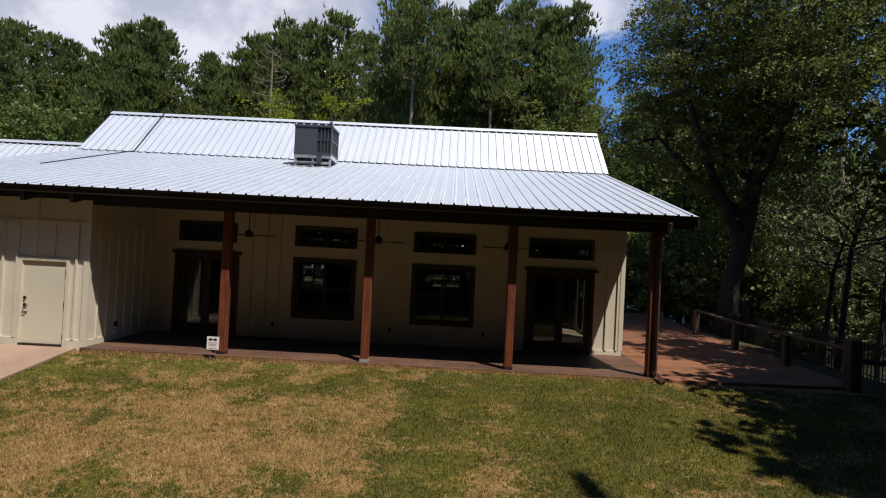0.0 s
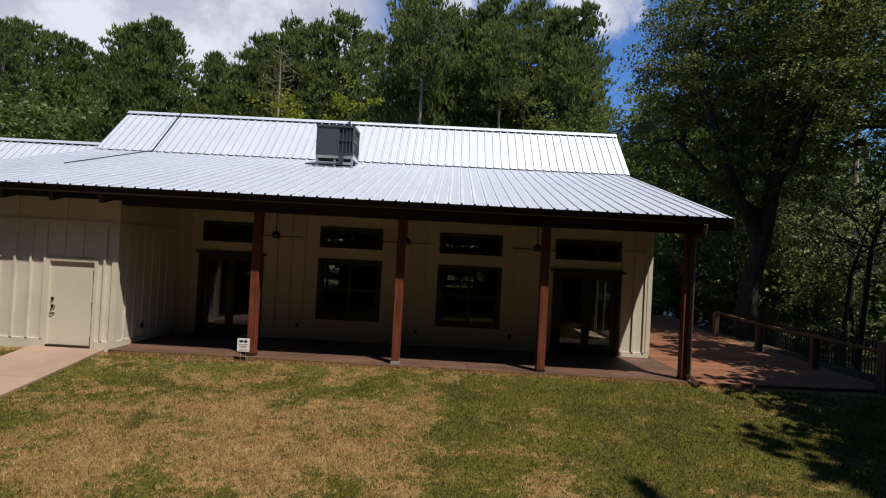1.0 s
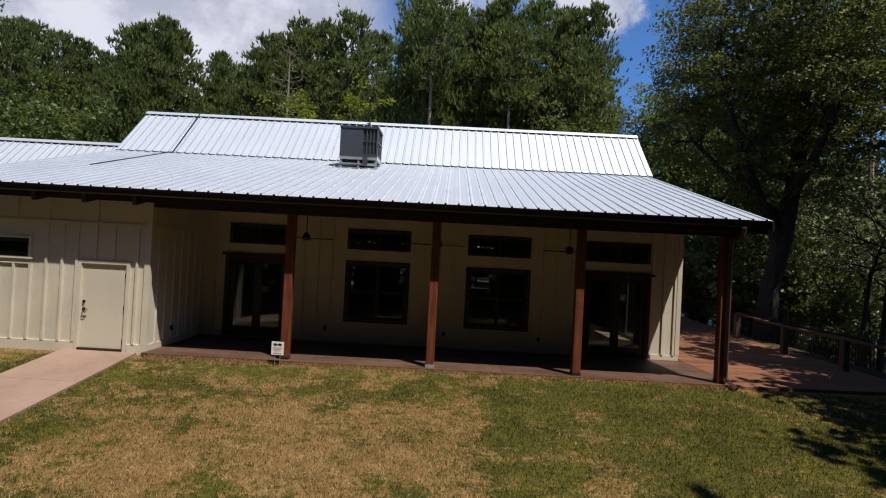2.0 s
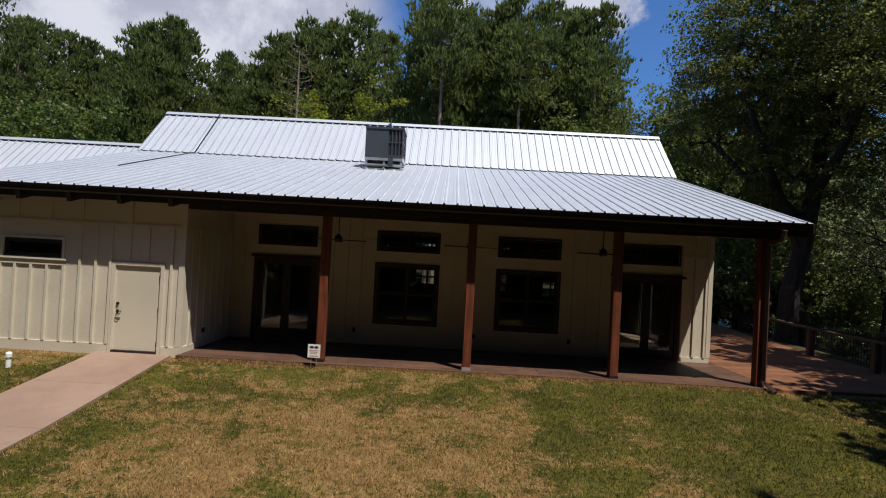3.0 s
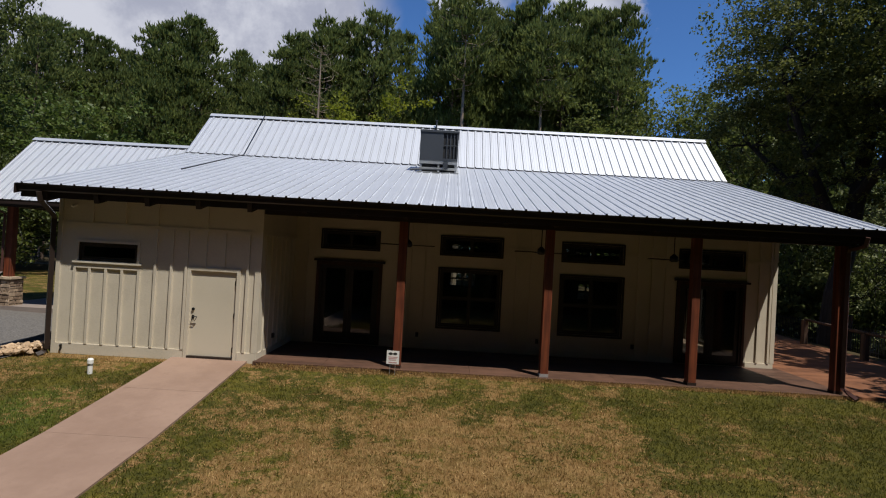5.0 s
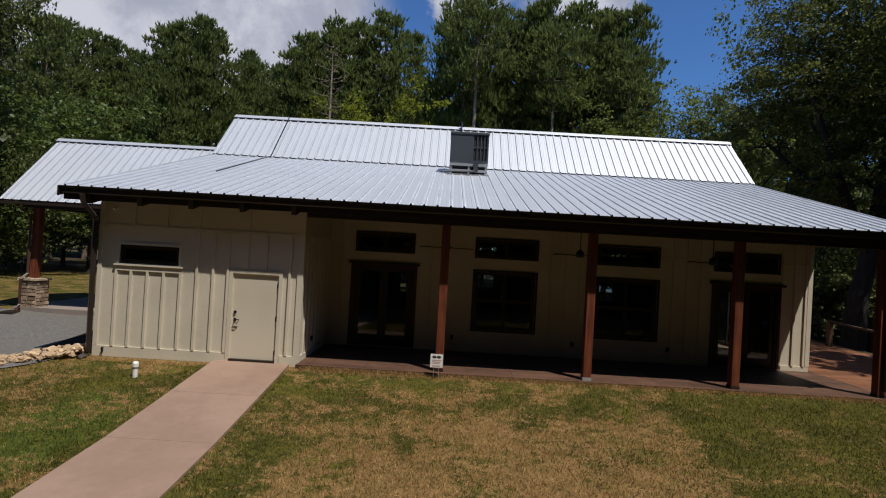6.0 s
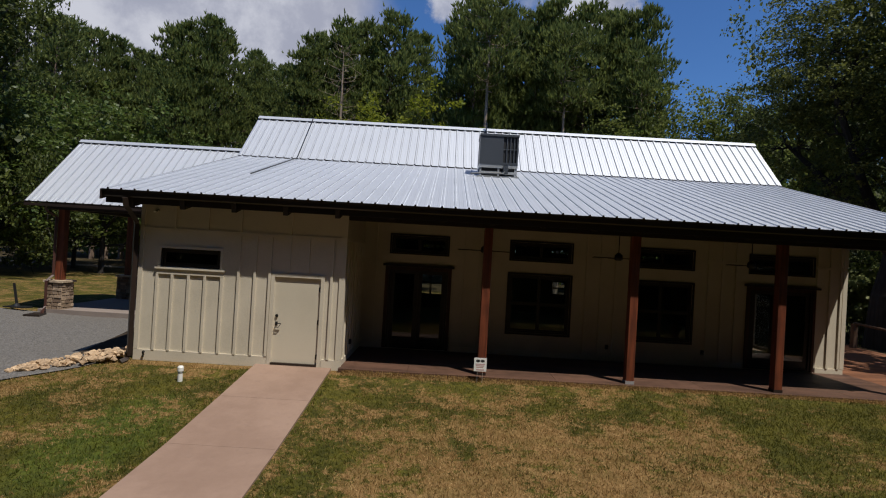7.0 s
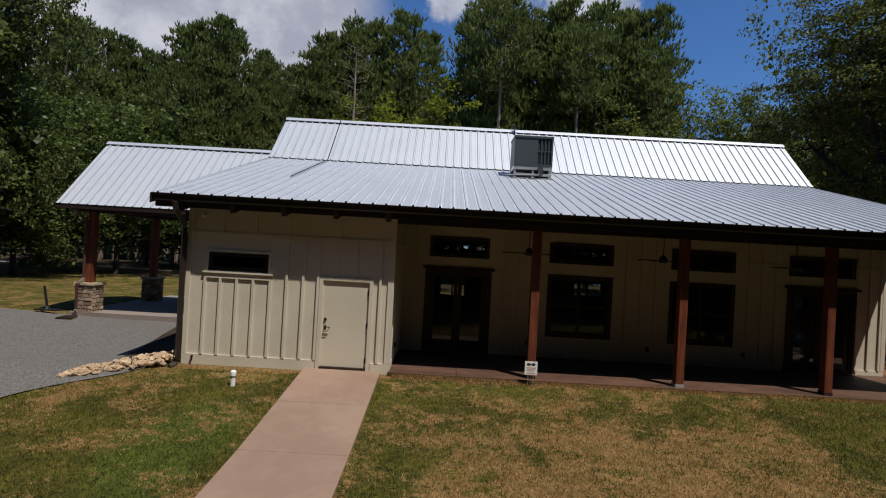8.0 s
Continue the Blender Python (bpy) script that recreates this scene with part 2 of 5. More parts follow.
M_SOIL_SHADOW = plain("soil_and_shadow", (0.04, 0.03, 0.022), 0.95, vary=0.5, scale=2.0, grain=30.0, depth=0.03, spec=0.1)
M_GRAVEL = gravel_material("gravel")
M_LIME = plain("limestone", (0.42, 0.33, 0.23), 0.85, vary=0.35, scale=4.0, grain=40.0, depth=0.01)
M_ROCK = plain("broken_limestone", (0.46, 0.33, 0.205), 0.85, vary=0.45, scale=5.0, grain=40.0, depth=0.012, each=0.55)
M_STONE = plain("veneer_stone", (0.38, 0.285, 0.20), 0.85, vary=0.45, scale=5.0, grain=40.0, depth=0.01, each=0.9)
M_MORTAR = plain("mortar", (0.22, 0.19, 0.155), 0.9, vary=0.2, grain=80.0)
M_UNIT = plain("unit_enamel", (0.05, 0.058, 0.07), 0.45, vary=0.08, scale=1.0)
M_UNITDARK = plain("coil_shadow", (0.012, 0.013, 0.015), 0.7)
M_ZINC = plain("zinc", (0.62, 0.64, 0.66), 0.4, 0.7, vary=0.1)
M_WHITE = plain("white_plastic", (0.78, 0.77, 0.74), 0.4, vary=0.05)
M_BLACK = plain("black_metal", (0.012, 0.012, 0.013), 0.4, vary=0.2)
M_INK = plain("ink", (0.02, 0.02, 0.02), 0.6)
M_REDINK = plain("pale_ink", (0.45, 0.27, 0.26), 0.6)
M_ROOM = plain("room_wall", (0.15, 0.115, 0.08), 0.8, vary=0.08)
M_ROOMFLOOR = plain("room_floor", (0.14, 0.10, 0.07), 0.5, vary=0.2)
M_RAIL = wood("log_rail", (0.05, 0.028, 0.017), (0.15, 0.082, 0.048), 0.8)
M_BARK = wood("pine_bark", (0.10, 0.065, 0.045), (0.30, 0.22, 0.165), 0.9, size=0.5)
M_OAKBARK = wood("oak_bark", (0.016, 0.013, 0.010), (0.045, 0.037, 0.03), 0.9, size=0.6)
M_PALEBARK = wood("pale_bark", (0.25, 0.185, 0.125), (0.44, 0.35, 0.255), 0.9, size=0.5)
M_NEEDLE = leaf_material("pine_needle", (0.108, 0.147, 0.043), (0.282, 0.322, 0.09), 0.55)
M_LEAF = leaf_material("broad_leaf", (0.065, 0.11, 0.022), (0.17, 0.225, 0.05), 0.45, None, 0.45, 0.4)
M_LEAFDARK = leaf_material("oak_leaf", (0.035, 0.056, 0.014), (0.20, 0.235, 0.055), 0.5, None, 0.5, 0.35)
M_OAKLEAF = leaf_material("oak_spray", (0.040, 0.058, 0.014), (0.25, 0.262, 0.060), 0.42, None, 0.5, 0.32)
M_LEAFGREEN = leaf_material("sunny_leaf", (0.11, 0.15, 0.03), (0.26, 0.29, 0.07), 0.45)
M_LEAFBRIGHT = leaf_material("young_leaf", (0.14, 0.18, 0.015), (0.30, 0.31, 0.03), 0.45)
# bank foliage: sun and haze are put into this pale leaf colour
M_SUNLIT_SHRUB = leaf_material("sunlit_hazy_leaf", (0.15, 0.185, 0.065), (0.36, 0.385, 0.16), 0.45, None, 0.48, 0.4)
# shade put into the leaf colour, for the unseen south wood only
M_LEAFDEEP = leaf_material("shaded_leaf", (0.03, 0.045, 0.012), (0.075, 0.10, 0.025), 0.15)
M_WATER = plain("pond_water", (0.045, 0.055, 0.03), 0.3, vary=0.2, scale=0.3, grain=1.2, depth=0.02)

# ---- mesh helpers ----


class Mesh:
    """Collects faces; each face has a material slot."""

    def __init__(self):
        self.v, self.f, self.s = [], [], []

    def face(self, pts, slot=0):
        i = len(self.v)
        self.v += [tuple(p) for p in pts]
        self.f.append(tuple(range(i, i + len(pts))))
        self.s.append(slot)

    def box(self, x0, x1, y0, y1, z0, z1, slot=0, m=None, bevel=0.0):
        """A block; bevel cuts its upright edges."""
        b = bevel
        ring = [(x0, y0), (x1, y0), (x1, y1), (x0, y1)] if not b else [(x0 + b, y0), (x1 - b, y0), (x1, y0 + b), (x1, y1 - b), (x1 - b, y1), (x0 + b, y1), (x0, y1 - b), (x0, y0 + b)]
        self.prism(ring, z0, z1, slot, m)

    def prism(self, ring, z0, z1, slot=0, m=None):
        i, n = len(self.v), len(ring)
        pts = [Vector((x, y, z)) for z in (z0, z1) for x, y in ring]
        self.v += [tuple(m @ p) if m else tuple(p) for p in pts]
        fs = [tuple(i + k for k in reversed(range(n))), tuple(i + n + k for k in range(n))]
        fs += [(i + k, i + (k + 1) % n, i + n + (k + 1) % n, i + n + k) for k in range(n)]
        self.f += fs
        self.s += [slot] * len(fs)

    def tube(self, pts, radii, sides=8, slot=0):
        pts = [Vector(p) for p in pts]
        i = len(self.v)
        for k, p in enumerate(pts):
            d = (pts[min(k + 1, len(pts) - 1)] - pts[max(k - 1, 0)]).normalized()
            a = d.orthogonal().normalized() if abs(d.z) > 0.9 else d.cross(Vector((0, 0, 1))).normalized()
            if abs(d.z) > 0.9:
                a = (Vector((1, 0, 0)) - d * d.x).normalized()
            b = d.cross(a)
            r = radii[k] if isinstance(radii, (list, tuple)) else radii
            for s in range(sides):
                t = 2 * math.pi * s / sides
                self.v.append(tuple(p + a * (r * math.cos(t)) + b * (r * math.sin(t))))
        for k in range(len(pts) - 1):
            for s in range(sides):
                self.f.append((i + k * sides + s, i + k * sides + (s + 1) % sides, i + (k + 1) * sides + (s + 1) % sides, i + (k + 1) * sides + s))
                self.s.append(slot)
        for ring in (range(sides), range((len(pts) - 1) * sides, len(pts) * sides)):
            self.f.append(tuple(i + k for k in ring))
            self.s.append(slot)

    def data(self, name, mats, smooth=False):
        me = bpy.data.meshes.new(name)
        me.from_pydata(self.v, [], self.f)
        for m in mats if isinstance(mats, (list, tuple)) else [mats]:
            me.materials.append(m)
        me.polygons.foreach_set("material_index", self.s)
        me.polygons.foreach_set("use_smooth", [smooth] * len(self.f))
        me.update()
        return me


def thing(name, loc, label, category, group="", kind=""):
    """The Empty at a thing's base, which parents its parts."""
    e = new(name)
    e.location = loc
    e.empty_display_size = 0.2
    return tagged(e, label, category, group, kind)


def part(name, mesh, mats, parent, label="", at=None, smooth=False):
    """One mesh object in world coordinates under a thing or a part."""
    me = mesh if isinstance(mesh, bpy.types.Mesh) else mesh.data(name, mats, smooth)
    ob = new(name, me)
    ob.parent = parent
    if parent.type == "EMPTY":
        ob.matrix_parent_inverse = Matrix.Translation(parent.location).inverted()
    elif parent.matrix_basis != Matrix():
        ob.matrix_parent_inverse = parent.matrix_basis.inverted()
    if at is not None:
        ob.matrix_basis = at
    return tagged(ob, label)


def solid(name, mesh, mats, label, category="", kind="", smooth=False, group=""):
    """A thing or piece of the setting that is one mesh."""
    me = mesh if isinstance(mesh, bpy.types.Mesh) else mesh.data(name, mats, smooth)
    return tagged(new(name, me), label, category, group, kind)


def numpy_mesh(name, verts, faces, mats, slots=None, smooth=False):
    me = bpy.data.meshes.new(name)
    k = faces.shape[1]
    me.vertices.add(len(verts))
    me.vertices.foreach_set("co", np.ascontiguousarray(verts, dtype=np.float32).ravel())
    me.loops.add(faces.size)
    me.loops.foreach_set("vertex_index", np.ascontiguousarray(faces, dtype=np.int32).ravel())
    me.polygons.add(len(faces))
    me.polygons.foreach_set("loop_start", np.arange(0, faces.size, k, dtype=np.int32))
    for m in mats:
        me.materials.append(m)
    if slots is not None:
        me.polygons.foreach_set("material_index", np.asarray(slots, dtype=np.int32))
    me.polygons.foreach_set("use_smooth", np.full(len(faces), smooth))
    me.update(calc_edges=True)
    return me


def clamp01(v):
    return min(1.0, max(0.0, v))


def smooth01(v):
    v = clamp01(v)
    return v * v * (3 - 2 * v)


# ---- ground ----


def turf_z(x, y):
    """The lawn falls away from the porch, more to the west; the bank falls to the pond in the east."""
    slope = 0.062 + 0.023 * clamp01((-6 - x) / 6)
    d = max(0.0, 12.72 - y)
    z = -0.08 - 0.16 * clamp01((-1 - x) / 6) * (1 - math.exp(-d / 0.5)) - slope * (d if d < 8 else 8 + 4 * (1 - math.exp(-(d - 8) / 4)))
    if -9.0 < x < 5.2 and d < 1.5:
        z += 0.055 * math.exp(-d / 0.22)
    west = smooth01((-14.2 - x) / 2.0) * smooth01((y - 11.0) / 2.5)
    z = z * (1 - west) - 0.22 * west
    far = smooth01((-19.0 - x) / 5.0) * smooth01((y - 14.0) / 4.0)
    z = z * (1 - far) - 0.06 * far
    east = smooth01((x - 10.4) / 10.0)
    return z - 2.3 * east * (1 - smooth01((x - 75.0) / 20.0))


def walk_z(y):
    """Top of the garden walk."""
    return max(-0.05 - 0.12 * (12.7 - y), turf_z(-9.7, y) + 0.035)


def ground_z(x, y):
    z = turf_z(x, y)
    if y < 12.9 and -11.6 < x < -8.5:
        f = smooth01((abs(x + 10.06) - 0.9) / 0.6)
        z = z * f + (walk_z(y) - 0.035) * (1 - f)
    return z


def axis_steps(a, b, fine, reach):
    out = list(np.arange(a, b + 0.01, fine))
    lo, hi, step = a, b, fine
    while hi < reach:
        step *= 1.35
        lo, hi = lo - step, hi + step
        out = [lo] + out + [hi]
    return out


gx, gy = axis_steps(-24, 22, 0.5, 1800), axis_steps(-2, 30, 0.5, 1800)
verts = np.array([(x, y, ground_z(x, y)) for y in gy for x in gx])
nx = len(gx)
quads = np.array([(j * nx + i, j * nx + i + 1, (j + 1) * nx + i + 1, (j + 1) * nx + i) for j in range(len(gy) - 1) for i in range(nx - 1)])
solid("ground", numpy_mesh("ground", verts, quads, [M_LAWN], smooth=True), None, "sloping lawn with burnt straw patches, leaf litter under trees", "ground", "structure")


def draped(name, ring_fn, u, v, mats, lift):
    """A sheet laid over the ground; ring_fn maps (s, t) in the unit square to x, y."""
    vs = []
    for j in range(v + 1):
        for i in range(u + 1):
            x, y = ring_fn(i / u, j / v)
            vs.append((x, y, ground_z(x, y) + lift))
    fs = [(j * (u + 1) + i, j * (u + 1) + i + 1, (j + 1) * (u + 1) + i + 1, (j + 1) * (u + 1) + i) for j in range(v) for i in range(u)]
    return numpy_mesh(name, np.array(vs), np.array(fs), mats, smooth=True)


def drive_edge(y):
    """The drive's edge towards the lawn and the house."""
    return -14.3 - 2.0 * smooth01((13.2 - y) / 3.2) - 0.35 * max(0.0, 10.2 - y) + 0.1 * math.sin(2.1 * y)


def drive_xy(s, t):
    y = 4.0 + 15.4 * t
    e = drive_edge(y)
    return e - (1 - s) * (40 + e + 14), y


solid("drive", draped("drive", drive_xy, 60, 60, [M_GRAVEL], 0.03), None, "grey gravel drive with a ragged edge", "drive", "structure")
apron = Mesh()
apron.box(-21.25, -14.6, 19.4, 26.5, -0.4, -0.01)
solid("pavement", apron, M_APRON, "pale concrete floor under the carport", "pavement", "structure")
# dark sheet over bare soil that also paints the house's wedge of shadow
solid("planting_bed", draped("planting_bed", lambda s, t: (-15.5 - 1.55 * t + s * (1.6 + 1.5 * t), 13.1 + 6.25 * t), 12, 24, [M_SOIL_SHADOW], 0.045), None, "bare soil strip beside the house, darkened as its shadow", "soil", "structure")
far_road = draped("road", lambda s, t: (-95 + 70 * s, 43.0 + 2.6 * t + 3 * s), 40, 3, [M_GRAVEL], 0.02)
solid("road", far_road, None, "distant pale gravel lane across the field", "road", "structure")

# the walk from the side door, in slabs
walk_way = thing("walkway", (-10.06, 9.0, -0.4), "pinkish concrete garden walk in long slabs", "walkway", kind="structure")
edges = [12.84, 10.9, 8.9, 6.9, 4.9, 2.9, 0.9]
for k in range(len(edges) - 1):
    y1, y0 = edges[k] - 0.003, edges[k + 1] + 0.003
    mb = Mesh()
    ring = [(-10.96, y0), (-9.16, y0), (-9.16, y1), (-10.96, y1)]
    top = [(x, y, walk_z(y)) for x, y in ring]
    low = [(x, y, z - 0.2) for x, y, z in top]
    mb.v += low + top
    mb.f += [(3, 2, 1, 0), (4, 5, 6, 7), (0, 1, 5, 4), (1, 2, 6, 5), (2, 3, 7, 6), (3, 0, 4, 7)]
    mb.s += [0] * 6
    part("slab", mb, M_WALK, walk_way)

# porch floor, cast in bays between the posts
porch_floor = thing("porch_floor", (-2, 14.2, 0), "red-brown stained concrete porch floor with saw-cut joints", "floor", kind="structure")
cuts = [-8.98, -7.36, -5.6, -3.85, -2.09, -0.35, 1.40, 3.15, 5.16]
for a, b in zip(cuts, cuts[1:]):
    mb = Mesh()
    mb.box(a + 0.004, b - 0.004, 12.70, 15.78, -0.22, 0.0)
    part("slab", mb, M_SLAB, porch_floor)
terrace = Mesh()
terrace.prism([(5.168, 12.70), (6.6, 12.85), (8.6, 12.95), (10.05, 13.1), (10.25, 17.0), (10.2, 22.0), (11.5, 30.0), (5.168, 30.0)], -0.24, -0.015)
solid("terrace", terrace, M_TERRACE, "red stamped concrete terrace beside the house", "terrace", "structure")
pond = Mesh()
pond.face([(18, -60, -1.75), (160, -60, -1.75), (160, 160, -1.75), (18, 160, -1.75)])
solid("water", pond, M_WATER, "still greenish pond beyond the trees", "pond", "structure")

# ---- house ----
EAVE_Y, EAVE_Z = 12.22, 3.86       # the front eave's upper edge
HIGH_Y, HIGH_Z = 19.79, 6.0        # where the shallow roof meets the steep one
RIDGE_Y, RIDGE_Z = 21.66, 7.875
PITCH = (HIGH_Z - EAVE_Z) / (HIGH_Y - EAVE_Y)
BACK_Y = 2 * RIDGE_Y - 15.66       # the back wall mirrors the front one


def under(y):
    """Height of the shallow roof's underside at y."""
    y = y if y < RIDGE_Y else 2 * RIDGE_Y - y
    return EAVE_Z + PITCH * (y - EAVE_Y) - 0.14


house = thing("house", (-4.4, 19.0, -0.1), "cream board-and-batten house with metal roofs and a timber porch", "house")


def wall_mesh(along, fixed, u0, u1, z0, z1, inward, openings):
    """A wall with real openings. along 'x' or 'y'; fixed: the outer face's place; inward: thickness with its sign."""
    us = sorted({u0, u1, *[o[0] for o in openings], *[o[1] for o in openings]})
    zs = sorted({z0, z1, *[o[2] for o in openings], *[o[3] for o in openings]})

    def filled(i, k):
        if not (0 <= i < len(us) - 1 and 0 <= k < len(zs) - 1):
            return False
        u, z = (us[i] + us[i + 1]) / 2, (zs[k] + zs[k + 1]) / 2
        return not any(o[0] < u < o[1] and o[2] < z < o[3] for o in openings)

    def p(u, d, z):
        return (u, fixed + d, z) if along == "x" else (fixed + d, u, z)

    mb = Mesh()
    t = inward
    for i in range(len(us) - 1):
        for k in range(len(zs) - 1):
            if not filled(i, k):
                continue
            a, b, c, e = us[i], us[i + 1], zs[k], zs[k + 1]
            mb.face([p(a, 0, c), p(b, 0, c), p(b, 0, e), p(a, 0, e)])
            mb.face([p(b, t, c), p(a, t, c), p(a, t, e), p(b, t, e)], 1)
            for di, dk, pts in ((-1, 0, [(a, c), (a, e)]), (1, 0, [(b, e), (b, c)]), (0, -1, [(b, c), (a, c)]), (0, 1, [(a, e), (b, e)])):
                if not filled(i + di, k + dk):
                    (ua, za), (ub, zb) = pts
                    mb.face([p(ua, 0, za), p(ub, 0, zb), p(ub, t, zb), p(ua, t, za)])
    return mb


T = 0.16
DOOR1, DOOR2 = (-8.22, -6.50, 0.02, 2.36), (2.24, 4.06, 0.02, 2.36)
WIN1, WIN2 = (-4.72, -2.96, 0.67, 2.34), (-1.19, 0.57, 0.66, 2.33)
TRANSOMS = [(-8.18, -6.55, 2.79, 3.28), (-4.71, -2.96, 2.78, 3.28), (-1.18, 0.56, 2.78, 3.28), (2.22, 4.03, 2.79, 3.27)]
SIDE_DOOR = (-10.62, -9.52, 0.0, 2.05)
SIDE_WIN = (-13.37, -11.94, 2.14, 2.58)

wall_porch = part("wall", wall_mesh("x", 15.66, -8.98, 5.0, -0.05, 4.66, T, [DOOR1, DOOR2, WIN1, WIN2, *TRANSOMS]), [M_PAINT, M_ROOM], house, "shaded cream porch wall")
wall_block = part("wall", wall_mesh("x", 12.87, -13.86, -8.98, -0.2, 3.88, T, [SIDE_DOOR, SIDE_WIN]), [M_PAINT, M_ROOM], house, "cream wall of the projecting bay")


def sloped_side(x, y0, y1, z0, inward):
    """A side wall that runs up under the roof."""
    mb = Mesh()
    ring = [(y0, z0), (y1, z0), (y1, under(y1) - 0.01)]
    if y0 < HIGH_Y < y1:
        ring += [(2 * RIDGE_Y - HIGH_Y, under(HIGH_Y)), (RIDGE_Y, RIDGE_Z - 0.2), (HIGH_Y, under(HIGH_Y))]
    ring += [(y0, under(y0) - 0.01)]
    n, i = len(ring), 0
    mb.v = [(x, y, z) for y, z in ring] + [(x + inward, y, z) for y, z in ring]
    mb.f = [tuple(range(n)), tuple(range(2 * n - 1, n - 1, -1))] + [(k, n + k, n + (k + 1) % n, (k + 1) % n) for k in range(n)]
    mb.s = [0, 1] + [0] * n
    return mb


wall_return = part("wall", sloped_side(-8.98, 13.03, 15.66, -0.05, -T), [M_PAINT, M_ROOM], house, "cream return wall beside the porch")
EAST = [(18.9, 20.9, 0.02, 2.36), (18.9, 20.9, 2.79, 3.28)]
part("wall", wall_mesh("y", 5.0, 15.82, BACK_Y, -0.1, 4.58, -T, EAST), [M_PAINT, M_ROOM], house, "cream end wall facing the terrace")
part("gable", sloped_side(5.0, 15.82, BACK_Y, 4.582, -T), [M_PAINT, M_ROOM], house)
part("wall", sloped_side(-13.86, 13.03, BACK_Y, -0.2, T), [M_PAINT, M_ROOM], house)
BACK = [(-8.0, -6.6, 0.6, 1.95), (-4.4, -3.0, 1.1, 2.0), (-1.1, 0.45, 0.95, 1.75), (2.2, 3.2, 0.75, 1.7), (-7.9, -5.5, 3.0, 3.34), (-4.4, -2.9, 3.04, 3.34), (-1.25, 0.6, 3.06, 3.36), (2.0, 4.6, 3.06, 3.38)]
part("wall", wall_mesh("x", BACK_Y + T, -13.7, 4.84, -0.1, 4.6, -T, BACK), [M_PAINT, M_ROOM], house)
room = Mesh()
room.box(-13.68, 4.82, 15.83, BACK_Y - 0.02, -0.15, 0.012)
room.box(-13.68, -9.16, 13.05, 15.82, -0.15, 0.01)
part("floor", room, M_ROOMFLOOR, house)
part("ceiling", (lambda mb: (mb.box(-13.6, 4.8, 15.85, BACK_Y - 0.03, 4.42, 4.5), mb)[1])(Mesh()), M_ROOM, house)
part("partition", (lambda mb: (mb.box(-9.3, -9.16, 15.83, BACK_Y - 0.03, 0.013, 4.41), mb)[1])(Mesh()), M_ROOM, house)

# skirt boards, bands and corner trim, each proud of its wall


def board(parent, x0, x1, y0, y1, z0, z1, mat=None, name="trim_board", label=""):
    mb = Mesh()
    mb.box(x0, x1, y0, y1, z0, z1)
    return part(name, mb, mat or M_PAINT, parent, label)


board(wall_block, -13.88, -10.72, 12.838, 12.869, -0.10, 0.15, name="skirt_board")
board(wall_block, -9.42, -8.96, 12.838, 12.869, -0.10, 0.15, name="skirt_board")
board(wall_block, -13.88, -8.96, 12.852, 12.869, 2.98, 3.06, name="band_board")
board(wall_block, -13.88, -13.78, 12.838, 12.869, 0.155, 3.86, name="corner_board")
board(wall_block, -9.09, -8.955, 12.838, 12.869, 0.155, 3.86, name="corner_board")
board(wall_return, -8.979, -8.95, 12.84, 12.94, 0.0, 3.84, name="corner_board")
board(wall_return, -8.979, -8.958, 12.945, 15.655, 0.0, 0.15, name="skirt_board")
board(wall_return, -8.979, -8.955, 12.945, 15.655, 2.98, 3.06, name="band_board")
for a, b in ((-8.95, -8.36), (-6.36, 2.10), (4.2, 5.0)):
    board(wall_porch, a, b, 15.636, 15.659, 0.0, 0.14, name="skirt_board")
for a, b in ((-8.95, -8.24), (-6.49, -4.77), (-2.9, -1.24), (0.62, 2.16), (4.09, 5.0)):
    board(wall_porch, a, b, 15.634, 15.659, 2.99, 3.06, name="band_board")
board(wall_porch, 4.9, 5.02, 15.632, 15.659, 0.145, 2.985, name="corner_board")
board(wall_porch, 4.9, 5.02, 15.632, 15.659, 3.065, 4.6, name="corner_board")

mb = Mesh()
mb.prism([(-0.030, 0), (-0.028, -0.042), (0.028, -0.042), (0.030, 0)], 0.0, 1.0)
BATTEN = mb.data("batten", [M_PAINT])
mb = Mesh()
mb.prism([(0, -0.025), (0.03, -0.022), (0.03, 0.022), (0, 0.025)], 0.0, 1.0)
BATTEN_SIDE = mb.data("batten", [M_PAINT])


def batten(parent, mesh, x, y, z0, z1):
    part("batten", mesh, None, parent, at=Matrix.Translation((x, y, z0)) @ Matrix.Diagonal((1, 1, z1 - z0, 1)))


for x in (-13.42, -13.06, -12.67, -12.28, -11.88):
    batten(wall_block, BATTEN, x, 12.868, 0.155, 1.96)
for x in (-11.49, -11.10, -10.745, -9.27):
    batten(wall_block, BATTEN, x, 12.868, 0.155, 2.975)
for x in (-10.3, -9.85):
    batten(wall_block, BATTEN, x, 12.868, 2.17, 2.975)
for x in (-13.06, -12.28, -11.49, -10.3):
    batten(wall_block, BATTEN, x, 12.868, 3.065, 3.84)
for y in (13.25, 13.62, 13.99, 14.36, 14.73, 15.1, 15.47):
    batten(wall_return, BATTEN_SIDE, -8.98, y, 0.155, 2.975)
for x in (-8.62, -6.02, -5.6, -5.2, -2.5, -2.08, -1.66, 1.02, 1.42, 1.82, 4.16, 4.52, 4.84):
    batten(wall_porch, BATTEN, x, 15.658, 0.145, 2.985)
    batten(wall_porch, BATTEN, x, 15.658, 3.065, 4.5)

# ---- doors and windows ----


